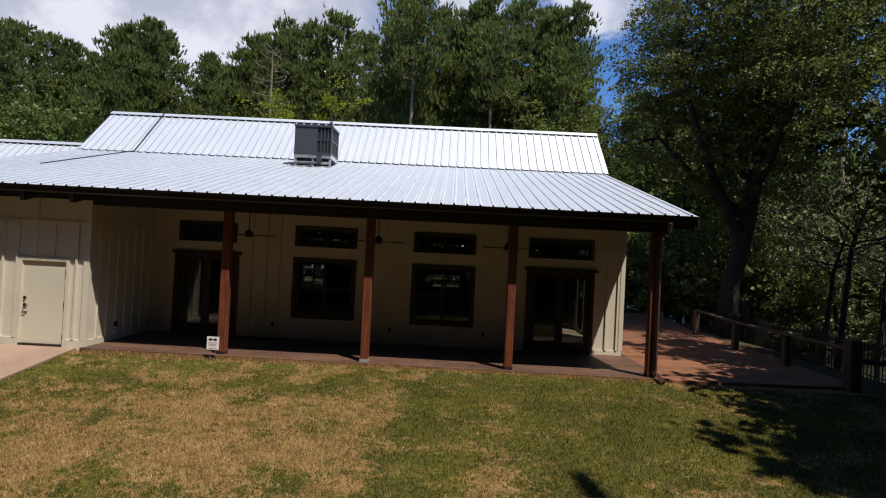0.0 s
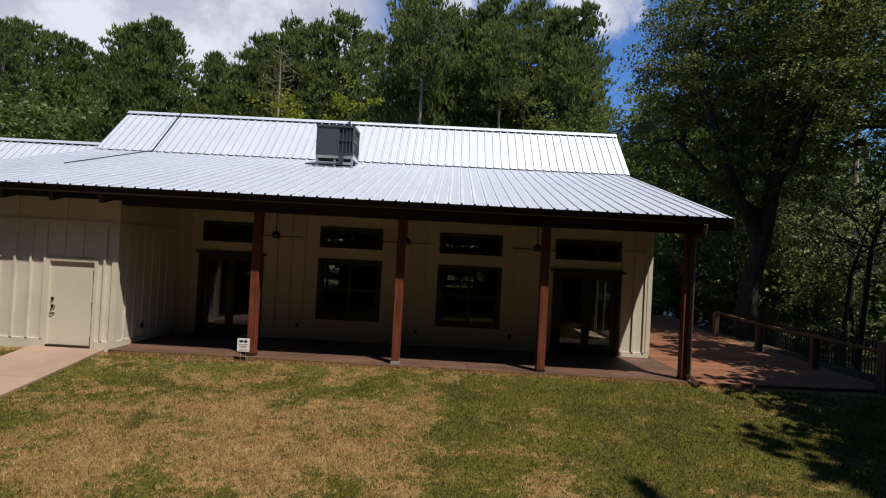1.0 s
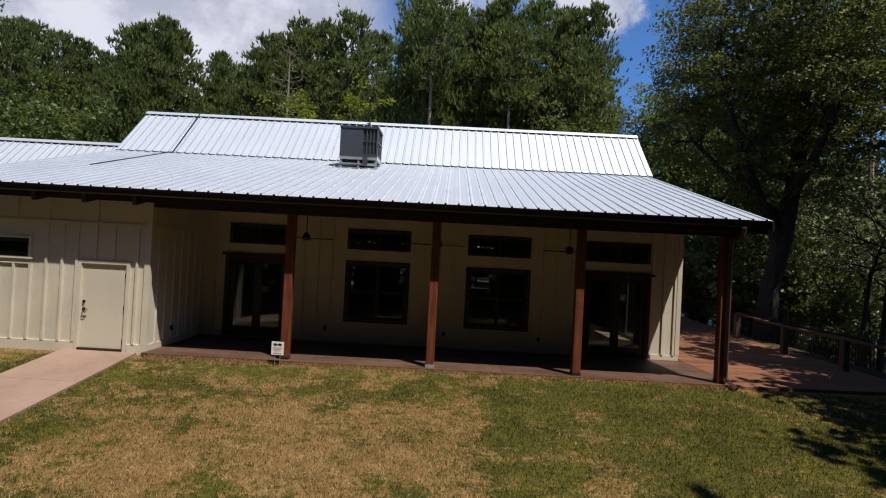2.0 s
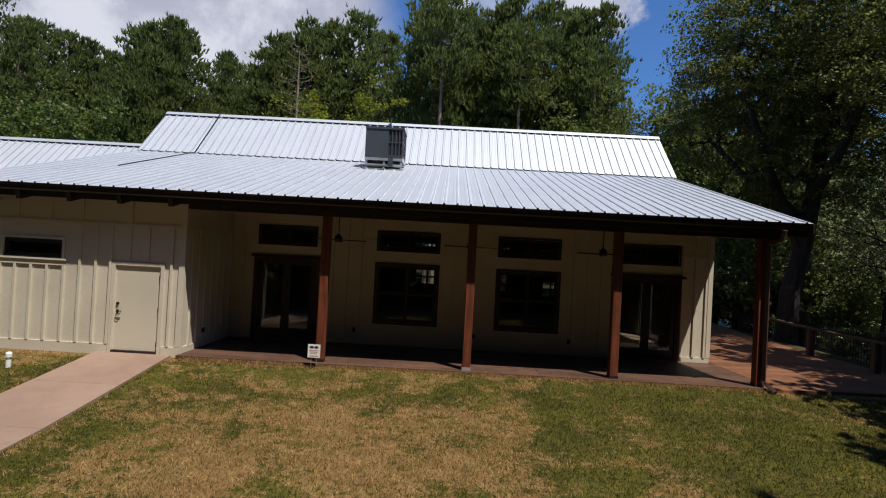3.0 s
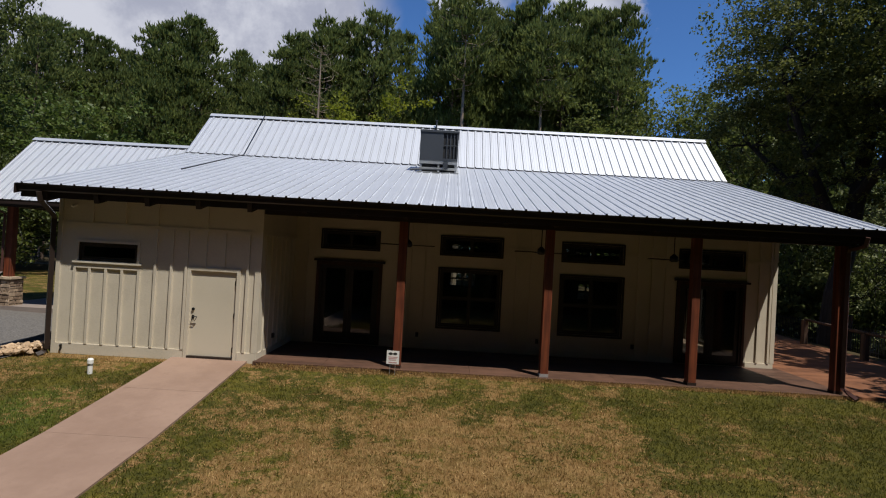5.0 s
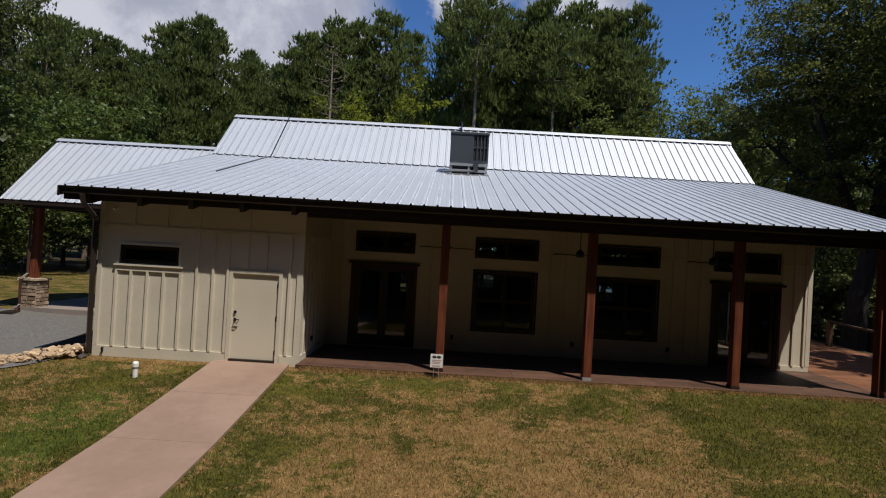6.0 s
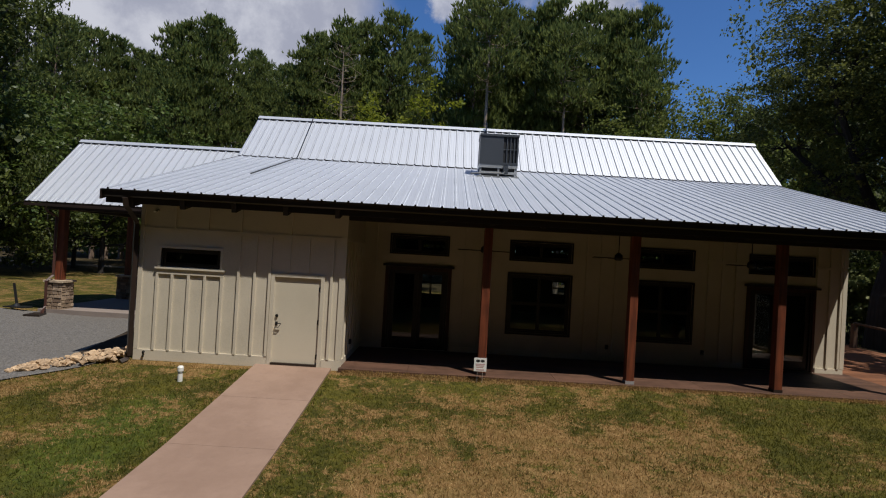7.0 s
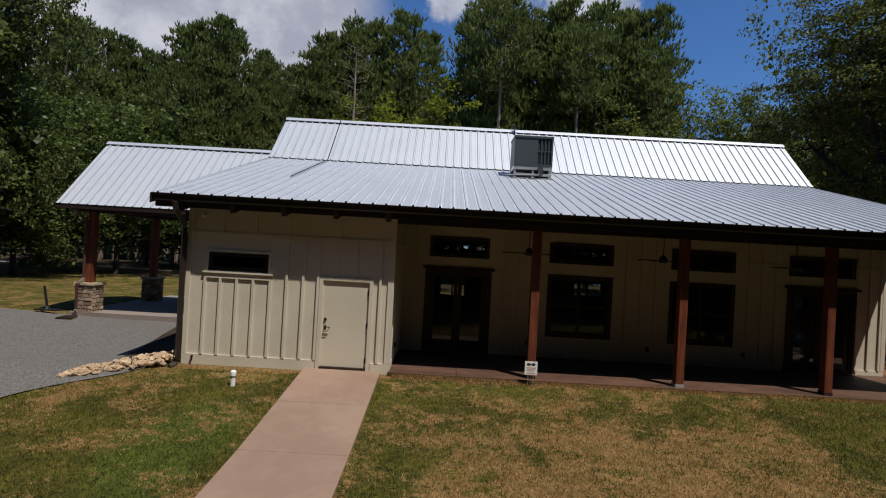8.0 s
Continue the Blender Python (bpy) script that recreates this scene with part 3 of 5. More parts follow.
def frame_bars(x0, x1, z0, z1, w, y0, y1, sill=True):
    """Four bars round an opening, mitred by butting."""
    mb = Mesh()
    mb.box(x0, x0 + w, y0, y1, z0, z1)
    mb.box(x1 - w, x1, y0, y1, z0, z1)
    mb.box(x0 + w, x1 - w, y0, y1, z1 - w, z1)
    if sill:
        mb.box(x0 + w, x1 - w, y0, y1, z0, z0 + w)
    return mb


def pane(parent, x0, x1, z0, z1, y):
    mb = Mesh()
    mb.box(x0, x1, y, y + 0.008, z0, z1)
    ob = part("pane", mb, M_GLASS, parent)
    ob.visible_shadow = False
    return ob


def window(o, y, columns, rows, label, casing=0.085):
    x0, x1, z0, z1 = o
    w = part("window", frame_bars(x0, x1, z0, z1, 0.05, y + 0.015, y + 0.11), M_FRAME, house, label)
    if casing:
        part("casing", frame_bars(x0 - casing, x1 + casing, z0 - casing, z1 + casing, casing - 0.003, y - 0.032, y - 0.001), M_FRAME, w)
    cols, rws = [x0 + 0.05 + (x1 - x0 - 0.1) * i / columns for i in range(columns + 1)], [z0 + 0.05 + (z1 - z0 - 0.1) * i / rows for i in range(rows + 1)]
    for i in range(columns):
        for k in range(rows):
            dy = 0.02 * (k % 2)
            part("sash", frame_bars(cols[i] + 0.004, cols[i + 1] - 0.004, rws[k] + 0.003, rws[k + 1] - 0.003, 0.045, y + 0.045 + dy, y + 0.085 + dy), M_FRAME, w)
            pane(w, cols[i] + 0.045, cols[i + 1] - 0.045, rws[k] + 0.045, rws[k + 1] - 0.045, y + 0.06 + dy)
    return w


window(WIN1, 15.66, 2, 2, "dark bronze double-hung window pair with dark casing", 0.06)
window(WIN2, 15.66, 2, 2, "dark bronze double-hung window pair with dark casing", 0.06)
for o in TRANSOMS:
    window(o, 15.66, 2, 1, "dark two-light transom window", 0.05)
sw = window(SIDE_WIN, 12.87, 1, 1, "narrow high window with a cream apron", 0.0)
part("casing", frame_bars(-13.43, -11.88, 2.125, 2.64, 0.06, 12.84, 12.868, False), M_PAINT, sw)
part("sill", (lambda mb: (mb.box(-13.47, -11.82, 12.80, 12.868, 2.085, 2.125), mb.box(-13.44, -11.85, 12.832, 12.868, 1.965, 2.08), mb)[2])(Mesh()), M_PAINT, sw, "cream sill and apron board")
for o in BACK:
    window(o, BACK_Y + 0.02, 7 if o[2] > 2 else 2, 1 if o[2] > 2 else 2, "dark framed back window", 0.0)


def french_door(o, y):
    x0, x1, z0, z1 = o
    d = part("door", frame_bars(x0, x1, z0, z1, 0.06, y - 0.012, y + 0.12), M_FRAME, house, "dark glazed double door")
    part("casing", frame_bars(x0 - 0.10, x1 + 0.10, z0, z1 + 0.02, 0.098, y - 0.04, y - 0.001, False), M_CASING, d, "stained door casing")
    part("header", (lambda mb: (mb.box(x0 - 0.17, x1 + 0.17, y - 0.09, y - 0.001, z1 + 0.024, z1 + 0.085), mb)[1])(Mesh()), M_DARKWOOD, d, "dark wooden header shelf")
    mid = (x0 + x1) / 2
    for a, b, s in ((x0 + 0.063, mid - 0.003, 1), (mid + 0.003, x1 - 0.063, -1)):
        leaf = frame_bars(a, b, z0 + 0.03, z1 - 0.065, 0.115, y + 0.03, y + 0.075)
        leaf.box(a + 0.115, b - 0.115, y + 0.03, y + 0.075, z0 + 0.145, z0 + 0.27)
        part("leaf", leaf, M_FRAME, d)
        pane(d, a + 0.116, b - 0.116, z0 + 0.271, z1 - 0.181, y + 0.048)
        hx = b - 0.06 if s > 0 else a + 0.06
        h = Mesh()
        h.box(hx - 0.02, hx + 0.02, y + 0.02, y + 0.03, z0 + 0.85, z0 + 1.1)
        h.tube([(hx, y + 0.03, z0 + 0.98), (hx, y - 0.02, z0 + 0.98), (hx - 0.1 * s, y - 0.022, z0 + 0.98)], 0.009, 6)
        part("handle", h, M_BLACK, d)
    return d


french_door(DOOR1, 15.66)
french_door(DOOR2, 15.66)
for ya, yb, za, zb in EAST:  # glazing in the end wall
    mb = Mesh()
    cuts = [ya + 0.03, (ya + yb) / 2, yb - 0.03]
    for y in cuts:
        mb.box(4.87, 4.93, y - 0.05, y + 0.05, za, zb)
    for z in (za + 0.05, zb - 0.05):
        for a, b in zip(cuts, cuts[1:]):
            mb.box(4.872, 4.928, a + 0.05, b - 0.05, z - 0.05, z + 0.05)
    d = part("door" if zb < 2.5 else "window", mb, M_FRAME, house, "dark glazing onto the terrace")
    for a, b in zip(cuts, cuts[1:]):
        g = Mesh()
        g.box(4.896, 4.902, a + 0.051, b - 0.051, za + 0.101, zb - 0.101)
        p = part("pane", g, M_GLASS, d)
        p.visible_shadow = False

x0, x1, z0, z1 = SIDE_DOOR
sd = part("door", (lambda mb: (mb.box(x0 + 0.012, x1 - 0.012, 12.885, 12.93, z0 + 0.02, z1 - 0.012), mb)[1])(Mesh()), M_DOORPAINT, house, "plain cream steel door, shut")
part("casing", frame_bars(x0 - 0.085, x1 + 0.085, z0 - 0.08, z1 + 0.085, 0.084, 12.838, 12.868, False), M_PAINT, sd)
part("jamb", frame_bars(x0 + 0.001, x1 - 0.001, z0, z1 - 0.001, 0.0105, 12.872, 12.99, False), M_PAINT, sd)
part("threshold", (lambda mb: (mb.box(x0, x1, 12.83, 12.99, -0.06, 0.016), mb)[1])(Mesh()), M_BROWN, sd, "dark metal threshold")
h = Mesh()
h.box(x0 + 0.062, x0 + 0.118, 12.872, 12.884, 0.90, 0.985)
h.tube([(x0 + 0.09, 12.884, 0.95), (x0 + 0.09, 12.82, 0.95), (x0 + 0.2, 12.815, 0.955), (x0 + 0.215, 12.82, 0.94)], 0.012, 6)
h.tube([(x0 + 0.065, 12.87, 0.88), (x0 + 0.08, 12.83, 0.845), (x0 + 0.15, 12.825, 0.85), (x0 + 0.2, 12.82, 0.93)], 0.008, 6)
part("handle", h, M_BLACK, sd, "black lever handle")
h = Mesh()
h.tube([(x0 + 0.09, 12.884, 1.13), (x0 + 0.09, 12.855, 1.13)], 0.034, 12)
h.box(x0 + 0.08, x0 + 0.10, 12.845, 12.856, 1.105, 1.155)
part("deadbolt", h, M_BLACK, sd, "black deadbolt")
for z in (0.2, 1.02, 1.8):
    h = Mesh()
    h.tube([(x1 - 0.008, 12.862, z - 0.07), (x1 - 0.008, 12.862, z + 0.07)], 0.018, 8)
    h.box(x1 - 0.045, x1 - 0.006, 12.876, 12.884, z - 0.05, z + 0.05)
    part("hinge", h, M_BLACK, sd)

# ---- roofs ----


def slope_matrix(x, y, z, run_y, rise):
    """Takes panel coordinates (across, up the slope, out of it) to the world."""
    up = Vector((0, run_y, rise)).normalized()
    across = Vector((1, 0, 0)) if run_y > 0 else Vector((-1, 0, 0))
    return Matrix((( across.x, up.x, across.cross(up).x, x), (across.y, up.y, across.cross(up).y, y), (across.z, up.z, across.cross(up).z, z), (0, 0, 0, 1)))


def panel_mesh(width, length, ribs, rib_edge):
    """A sheet with trapezoid ribs, hollow, dark closures at the rib ends, and dashes painted as gap shadow."""
    mb = Mesh()
    pitch = width / ribs
    line = []
    for k in range(ribs):
        c = pitch * (k + 0.5)
        line += [(c - 0.027, 0.0), (c - 0.019, 0.034), (c + 0.019, 0.034), (c + 0.027, 0.0)]
        for q in (1 / 3, 2 / 3) if k < ribs - 1 else (1 / 3,):
            m = c + pitch * q
            line += [(m - 0.014, 0.0), (m - 0.007, 0.004), (m + 0.007, 0.004), (m + 0.014, 0.0)]
    m = pitch * (0.5 - 1 / 3)
    line = [(m - 0.014, 0.0), (m - 0.007, 0.004), (m + 0.007, 0.004), (m + 0.014, 0.0)] + line
    line = [(0.0, 0.0)] + line + [(width, 0.0)]
    for (a, h), (b, g) in zip(line, line[1:]):
        mb.face([(a, 0, h), (b, 0, g), (b, length, g), (a, length, h)])
        mb.face([(a, 0, h - 0.004), (a, 0, h), (b, 0, g), (b, 0, g - 0.004)])
    for k in range(ribs):
        c = pitch * (k + 0.5)
        for v, s in ((0.004, 1), (length - 0.004, 1)):
            mb.face([(c - 0.0265, v, 0), (c + 0.0265, v, 0), (c + 0.0185, v, 0.033), (c - 0.0185, v, 0.033)], s)
        # narrow strips of a second colour along both feet of each rib
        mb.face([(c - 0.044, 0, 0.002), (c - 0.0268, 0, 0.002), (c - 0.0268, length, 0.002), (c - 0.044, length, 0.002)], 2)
        # dark dashes in the pans paint the shadow under cap and eave edge
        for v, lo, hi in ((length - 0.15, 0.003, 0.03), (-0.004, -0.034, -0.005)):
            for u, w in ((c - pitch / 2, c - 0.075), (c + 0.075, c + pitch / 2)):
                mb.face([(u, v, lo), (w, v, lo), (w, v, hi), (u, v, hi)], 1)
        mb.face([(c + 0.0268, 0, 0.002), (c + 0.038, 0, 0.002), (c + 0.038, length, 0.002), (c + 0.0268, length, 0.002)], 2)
    return mb.data("roof_panel", [M_ROOF, M_CLOSURE_SHADE, rib_edge])


def roof(parent, x0, x1, lo, hi, name, label="", thick=0.09, rib_edge=M_SEAM):
    """A deck between eave lo=(y, z) and top hi=(y, z), covered in panels."""
    (ya, za), (yb, zb) = lo, hi
    length = math.hypot(yb - ya, zb - za)
    sgn = 1 if yb > ya else -1
    m = slope_matrix(x0 if sgn > 0 else x1, ya, za, yb - ya, zb - za)
    deck = Mesh()
    deck.box(0.01, x1 - x0 - 0.01, 0.015, length, -thick, -0.006, m=m)
    d = part(name, deck, M_DARKWOOD, parent, label)
    count = max(1, round((x1 - x0) / 0.915))
    wide = (x1 - x0) / count
    mesh = panel_mesh(wide, length + 0.01, 3, rib_edge)
    for k in range(count):
        part("roof_panel", mesh, None, d, at=m @ Matrix.Translation((wide * k, -0.01, 0.0)))
    return d


ROOF_X0, ROOF_X1 = -14.46, 5.50
low_roof = roof(house, ROOF_X0, ROOF_X1, (EAVE_Y, EAVE_Z), (HIGH_Y + 0.25, HIGH_Z + 0.25 * PITCH - 0.02), "roof", "shallow silvery standing-rib metal roof", rib_edge=M_SEAMPALE)
roof(house, ROOF_X0, ROOF_X1, (2 * RIDGE_Y - EAVE_Y, EAVE_Z), (2 * RIDGE_Y - HIGH_Y - 0.25, HIGH_Z + 0.25 * PITCH - 0.02), "roof", "shallow silvery metal roof at the back")
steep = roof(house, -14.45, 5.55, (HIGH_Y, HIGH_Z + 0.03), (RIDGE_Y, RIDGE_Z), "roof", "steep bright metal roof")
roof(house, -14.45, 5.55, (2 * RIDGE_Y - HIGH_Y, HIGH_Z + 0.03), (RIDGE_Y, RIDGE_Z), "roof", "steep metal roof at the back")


def ridge_cap(parent, x0, x1, y, z):
    mb = Mesh()
    prof = [(-0.13, -0.07), (-0.12, -0.055), (0.0, 0.06), (0.12, -0.055), (0.13, -0.07)]
    for (a, h), (b, g) in zip(prof, prof[1:]):
        mb.face([(x0, y + a, z + h), (x1, y + a, z + h), (x1, y + b, z + g), (x0, y + b, z + g)])
    mb.face([(x0, y + a, z + h) for a, h in prof])
    mb.face([(x1, y + a, z + h) for a, h in prof])
    part("ridge_cap", mb, M_ROOF, parent)


ridge_cap(steep, -14.47, 5.57, RIDGE_Y, RIDGE_Z + 0.03)


def rake_trim(parent, x, lo, hi, mat, deep=0.16):
    """A board along a roof's sloping end."""
    (ya, za), (yb, zb) = lo, hi
    mb = Mesh()
    ring = [(ya, za - 0.012), (yb, zb - 0.012), (yb, zb - deep), (ya, za - deep)]
    mb.v = [(x - 0.015, y, z) for y, z in ring] + [(x + 0.015, y, z) for y, z in ring]
    mb.f = [(0, 1, 2, 3), (7, 6, 5, 4)] + [(k, 4 + k, 4 + (k + 1) % 4, (k + 1) % 4) for k in range(4)]
    mb.s = [0] * 6
    part("rake_board", mb, mat, parent)


for x in (-14.468, 5.568):
    rake_trim(steep, x, (HIGH_Y, HIGH_Z + 0.03), (RIDGE_Y, RIDGE_Z), M_ZINC)
for x in (ROOF_X0 - 0.018, ROOF_X1 + 0.018):
    rake_trim(low_roof, x, (EAVE_Y, EAVE_Z), (HIGH_Y, HIGH_Z), M_BROWN, 0.24)

# gutter and fascia along the front eave
g = Mesh()
g.box(ROOF_X0 + 0.02, ROOF_X1 - 0.02, 12.365, 12.405, EAVE_Z - 0.30, EAVE_Z - 0.07)
part("fascia", g, M_DARKWOOD, house, "dark stained fascia board")
g = Mesh()
ring = [(y + 0.085, z) for y, z in ((12.276, 3.80), (12.276, 3.70), (12.20, 3.69), (12.175, 3.72), (12.165, 3.815), (12.18, 3.815), (12.19, 3.73), (12.205, 3.705), (12.26, 3.712), (12.26, 3.80))]
n = len(ring)
g.v = [(ROOF_X0, y, z) for y, z in ring] + [(ROOF_X1, y, z) for y, z in ring]
g.f = [(k, n + k, n + (k + 1) % n, (k + 1) % n) for k in range(n)] + [tuple(range(n)), tuple(range(2 * n - 1, n - 1, -1))]
g.s = [0] * len(g.f)
part("gutter", g, M_BROWN, house, "dark brown metal gutter")


def downspout(pts, w=0.045, mat=None):
    mb = Mesh()
    mb.tube(pts, w, 4)
    return part("downspout", mb, mat or M_BROWN, house, "brown metal downspout")


downspout([(4.885, 12.24, 3.68), (4.885, 12.3, 3.5), (4.885, 12.74, 3.42), (4.885, 12.79, 3.34), (4.885, 12.79, 0.16), (4.92, 12.6, 0.06), (4.97, 12.44, -0.02)], 0.058, M_SPOUT)
downspout([(-13.93, 12.24, 3.68), (-13.93, 12.3, 3.5), (-13.93, 12.72, 3.2), (-13.93, 12.76, 3.1), (-13.93, 12.78, 0.0), (-13.95, 12.7, -0.08), (-14.0, 12.55, -0.12)], 0.07)

# porch timber: posts, beam, rafters, boarded soffit
POSTS = (-5.61, -2.10, 1.395, 4.83)
for x in POSTS:
    mb = Mesh()
    mb.box(x - 0.10, x + 0.10, 12.85, 13.05, 0.0, 3.49, bevel=0.012)
    p = part("post", mb, M_STAIN, house, "square red-stained timber post")
    b = Mesh()
    b.box(x - 0.105, x + 0.105, 12.845, 13.055, 0.0, 0.07)
    part("post_base", b, M_ZINC if x == -2.10 else M_BROWN, p, "metal post base")
mb = Mesh()
mb.box(-8.94, 5.10, 12.83, 13.07, 3.49, 3.80, bevel=0.01)
part("beam", mb, M_DARKWOOD, house, "dark stained porch beam")
rm = Mesh()
rm.box(-0.055, 0.055, 0.17, 3.55, -0.40, -0.10)
RAFTER = rm.data("rafter", [M_DARKWOOD])
for x in [-13.85, -12.67, -11.49, -10.31, -9.12] + [-7.9 + 1.17 * k for k in range(12)]:
    part("rafter", RAFTER, None, house, at=slope_matrix(x, EAVE_Y, EAVE_Z, 1, PITCH) @ (Matrix.Translation((0, 0, 0)) if x > -9 else Matrix.Diagonal((1, 0.185, 1, 1))))

# outlets on the porch walls
def outlet(x, y, z, side=False):
    mb = Mesh()
    if side:
        mb.box(x, x + 0.05, y - 0.04, y + 0.04, z - 0.065, z + 0.065)
        mb.box(x + 0.05, x + 0.06, y - 0.03, y + 0.03, z - 0.05, z + 0.055)
    else:
        mb.box(x - 0.04, x + 0.04, y - 0.05, y, z - 0.065, z + 0.065)
        mb.box(x - 0.03, x + 0.03, y - 0.06, y - 0.05, z - 0.05, z + 0.055)
    part("outlet_box", mb, M_BLACK, house, "black weatherproof outlet cover")


for x in (-5.3, -1.82, 0.94):
    outlet(x, 15.66, 0.4)
outlet(-8.98, 14.0, 0.42, True)
mb = Mesh()
mb.tube([(-13.62, 12.869, 0.02), (-13.62, 12.80, 0.02)], 0.014, 8)
mb.tube([(-13.62, 12.80, -0.03), (-13.62, 12.80, 0.07)], 0.017, 8)
mb.tube([(-13.62, 12.80, 0.07), (-13.60, 12.79, 0.12)], 0.03, 8)
part("hose_tap", mb, M_BLACK, house, "small dark garden tap")
mb = Mesh()
mb.tube([(-13.5, 12.869, 3.45), (-13.5, 12.82, 3.45)], 0.035, 10)
mb.tube([(-13.5, 12.82, 3.45), (-13.51, 12.77, 3.41)], [0.022, 0.034], 10)
part("flood_lamp", mb, M_PAINT, house, "small unlit eave lamp")

# conduit lying up both roofs
mb = Mesh()
yy = [(15.3, EAVE_Z + PITCH * (15.3 - EAVE_Y)), (HIGH_Y - 0.1, HIGH_Z - 0.03), (HIGH_Y, HIGH_Z + 0.06), (RIDGE_Y - 0.02, RIDGE_Z + 0.06)]
mb.tube([(-12.27, y, z + 0.05) for y, z in yy], 0.02, 6)
part("conduit", mb, M_BLACK, house, "dark conduit lying up the roof")

# ---- carport ----
carport = thing("carport", (-19.0, 21.66, -0.05), "open timber carport with a steep metal roof on stone piers", "carport")
CX0, CX1 = -21.6, -13.9
C_EAVE, C_RIDGE = (18.95, 3.86), (21.63, 6.50)
c_roof = roof(carport, CX0, CX1, C_EAVE, C_RIDGE, "roof", "steep silvery ribbed metal roof")
roof(carport, CX0, CX1, (2 * C_RIDGE[0] - C_EAVE[0], C_EAVE[1]), C_RIDGE, "roof")
ridge_cap(c_roof, CX0 - 0.02, CX1, C_RIDGE[0], C_RIDGE[1] + 0.03)
rake_trim(c_roof, CX0 - 0.018, C_EAVE, C_RIDGE, M_BROWN, 0.2)
PY = (19.75, 23.95)
for y in PY:
    mb = Mesh()
    mb.box(-21.3, -14.0, y - 0.13, y + 0.13, 3.62, 3.9)
    part("beam", mb, M_DARKWOOD, carport, "dark stained carport beam")
mb = Mesh()
mb.box(-20.88, -20.62, PY[0] + 0.14, PY[1] - 0.14, 3.62, 3.9)
part("tie_beam", mb, M_DARKWOOD, carport)
mb = Mesh()
mb.box(-21.6, -17.0, 18.93, 18.97, 3.69, 3.79)
part("fascia", mb, M_DARKWOOD, carport)
STONE = []
for k in range(4):
    mb = Mesh()
    rnd = random.Random(k)
    ring = [(-0.5 + rnd.uniform(0, 0.05), -0.5 + rnd.uniform(0, 0.06)), (0.5 - rnd.uniform(0, 0.05), -0.5 + rnd.uniform(0, 0.06)), (0.5 - rnd.uniform(0, 0.04), 0.5 - rnd.uniform(0, 0.08)), (-0.5 + rnd.uniform(0, 0.04), 0.5 - rnd.uniform(0, 0.08))]
    for (a, b), (c, d) in zip(ring, ring[1:] + ring[:1]):
        mb.face([(a, 0, b), (c, 0, d), (c * 0.9, -1, d * 0.88), (a * 0.9, -1, b * 0.88)])
    mb.face([(a * 0.9, -1 - rnd.uniform(0, 0.15), b * 0.88) for a, b in ring])
    STONE.append(mb.data("stone", [M_STONE]))


def pier(x, y):
    core = Mesh()
    core.box(x - 0.28, x + 0.28, y - 0.28, y + 0.28, -0.05, 0.96)
    c = part("pier", core, M_MORTAR, carport, "square stone-faced pier")
    cap = Mesh()
    cap.box(x - 0.37, x + 0.37, y - 0.37, y + 0.37, 0.962, 1.04, bevel=0.02)
    part("cap", cap, M_LIME, c, "pale limestone cap")
    rnd = random.Random(int(100 * y))
    for turn in range(4):
        rot = Matrix.Rotation(turn * math.pi / 2, 4, "Z")
        z = -0.04
        while z < 0.93:
            h = min(rnd.uniform(0.08, 0.18), 0.958 - z)
            u = -0.32
            while u < 0.30:
                w = rnd.uniform(0.13, 0.32)
                w = w if u + w < 0.22 else 0.32 - u
                part("stone", STONE[rnd.randrange(4)], None, c, at=Matrix.Translation((x, y, 0)) @ rot @ Matrix.Translation((u + w / 2, -0.275, z + h / 2)) @ Matrix.Diagonal((w - 0.012, rnd.uniform(0.035, 0.06), h - 0.012, 1)))
                u += w
            z += h
    p = Mesh()
    p.box(x - 0.125, x + 0.125, y - 0.125, y + 0.125, 1.04, 3.62, bevel=0.012)
    part("post", p, M_STAIN, carport, "red-stained timber post")


for y in PY:
    pier(-20.75, y)
mb = Mesh()
mb.tube([(-20.9, 18.98, 3.68), (-20.88, 19.1, 3.52), (-20.87, 19.54, 3.35), (-20.87, 19.54, 1.22), (-20.92, 19.29, 1.02), (-20.92, 19.32, 0.1), (-20.88, 19.15, -0.04), (-20.6, 18.75, -0.09)], 0.055, 4)
part("downspout", mb, M_SPOUT, carport, "brown downspout on the pier")

# ---- things on and round the house ----
unit = thing("rooftop_unit", (-5.02, 18.4, 5.6), "dark grey air-conditioning unit on a metal roof curb", "air conditioner")
ux0, ux1, uy0, uy1 = -5.66, -4.38, 17.95, 19.0
mb = Mesh()
# dark core paints the shade seen between the curb's legs
mb.box(ux0 + 0.09, ux1 - 0.09, uy0 + 0.09, uy1 - 0.09, 5.40, 5.89, 1)
for x in (ux0 + 0.02, ux0 + 0.62, ux1 - 0.08):
    mb.box(x, x + 0.06, uy0 + 0.03, uy0 + 0.088, 5.44, 5.78)
mb.box(ux0, ux1, uy0 + 0.01, uy1 - 0.01, 5.78, 5.89)
mb.box(ux0 + 0.01, ux1 - 0.01, uy0 + 0.02, uy0 + 0.087, 5.58, 5.66)
mb.box(ux0 - 0.06, ux1 + 0.06, uy0 - 0.05, uy1 + 0.02, 5.36, 5.50)
part("curb", mb, [M_ZINC, M_UNITDARK], unit, "zinc roof curb, gaps painted dark as shade")
mb = Mesh()
mb.box(ux0, ux0 + 0.78, uy0 + 0.01, uy1 - 0.01, 5.97, 6.84)
part("cabinet", mb, M_UNIT, unit)
mb = Mesh()
mb.box(ux0, ux1, uy0, uy1, 5.89, 5.97)
part("base_pan", mb, M_UNIT, unit)
mb = Mesh()
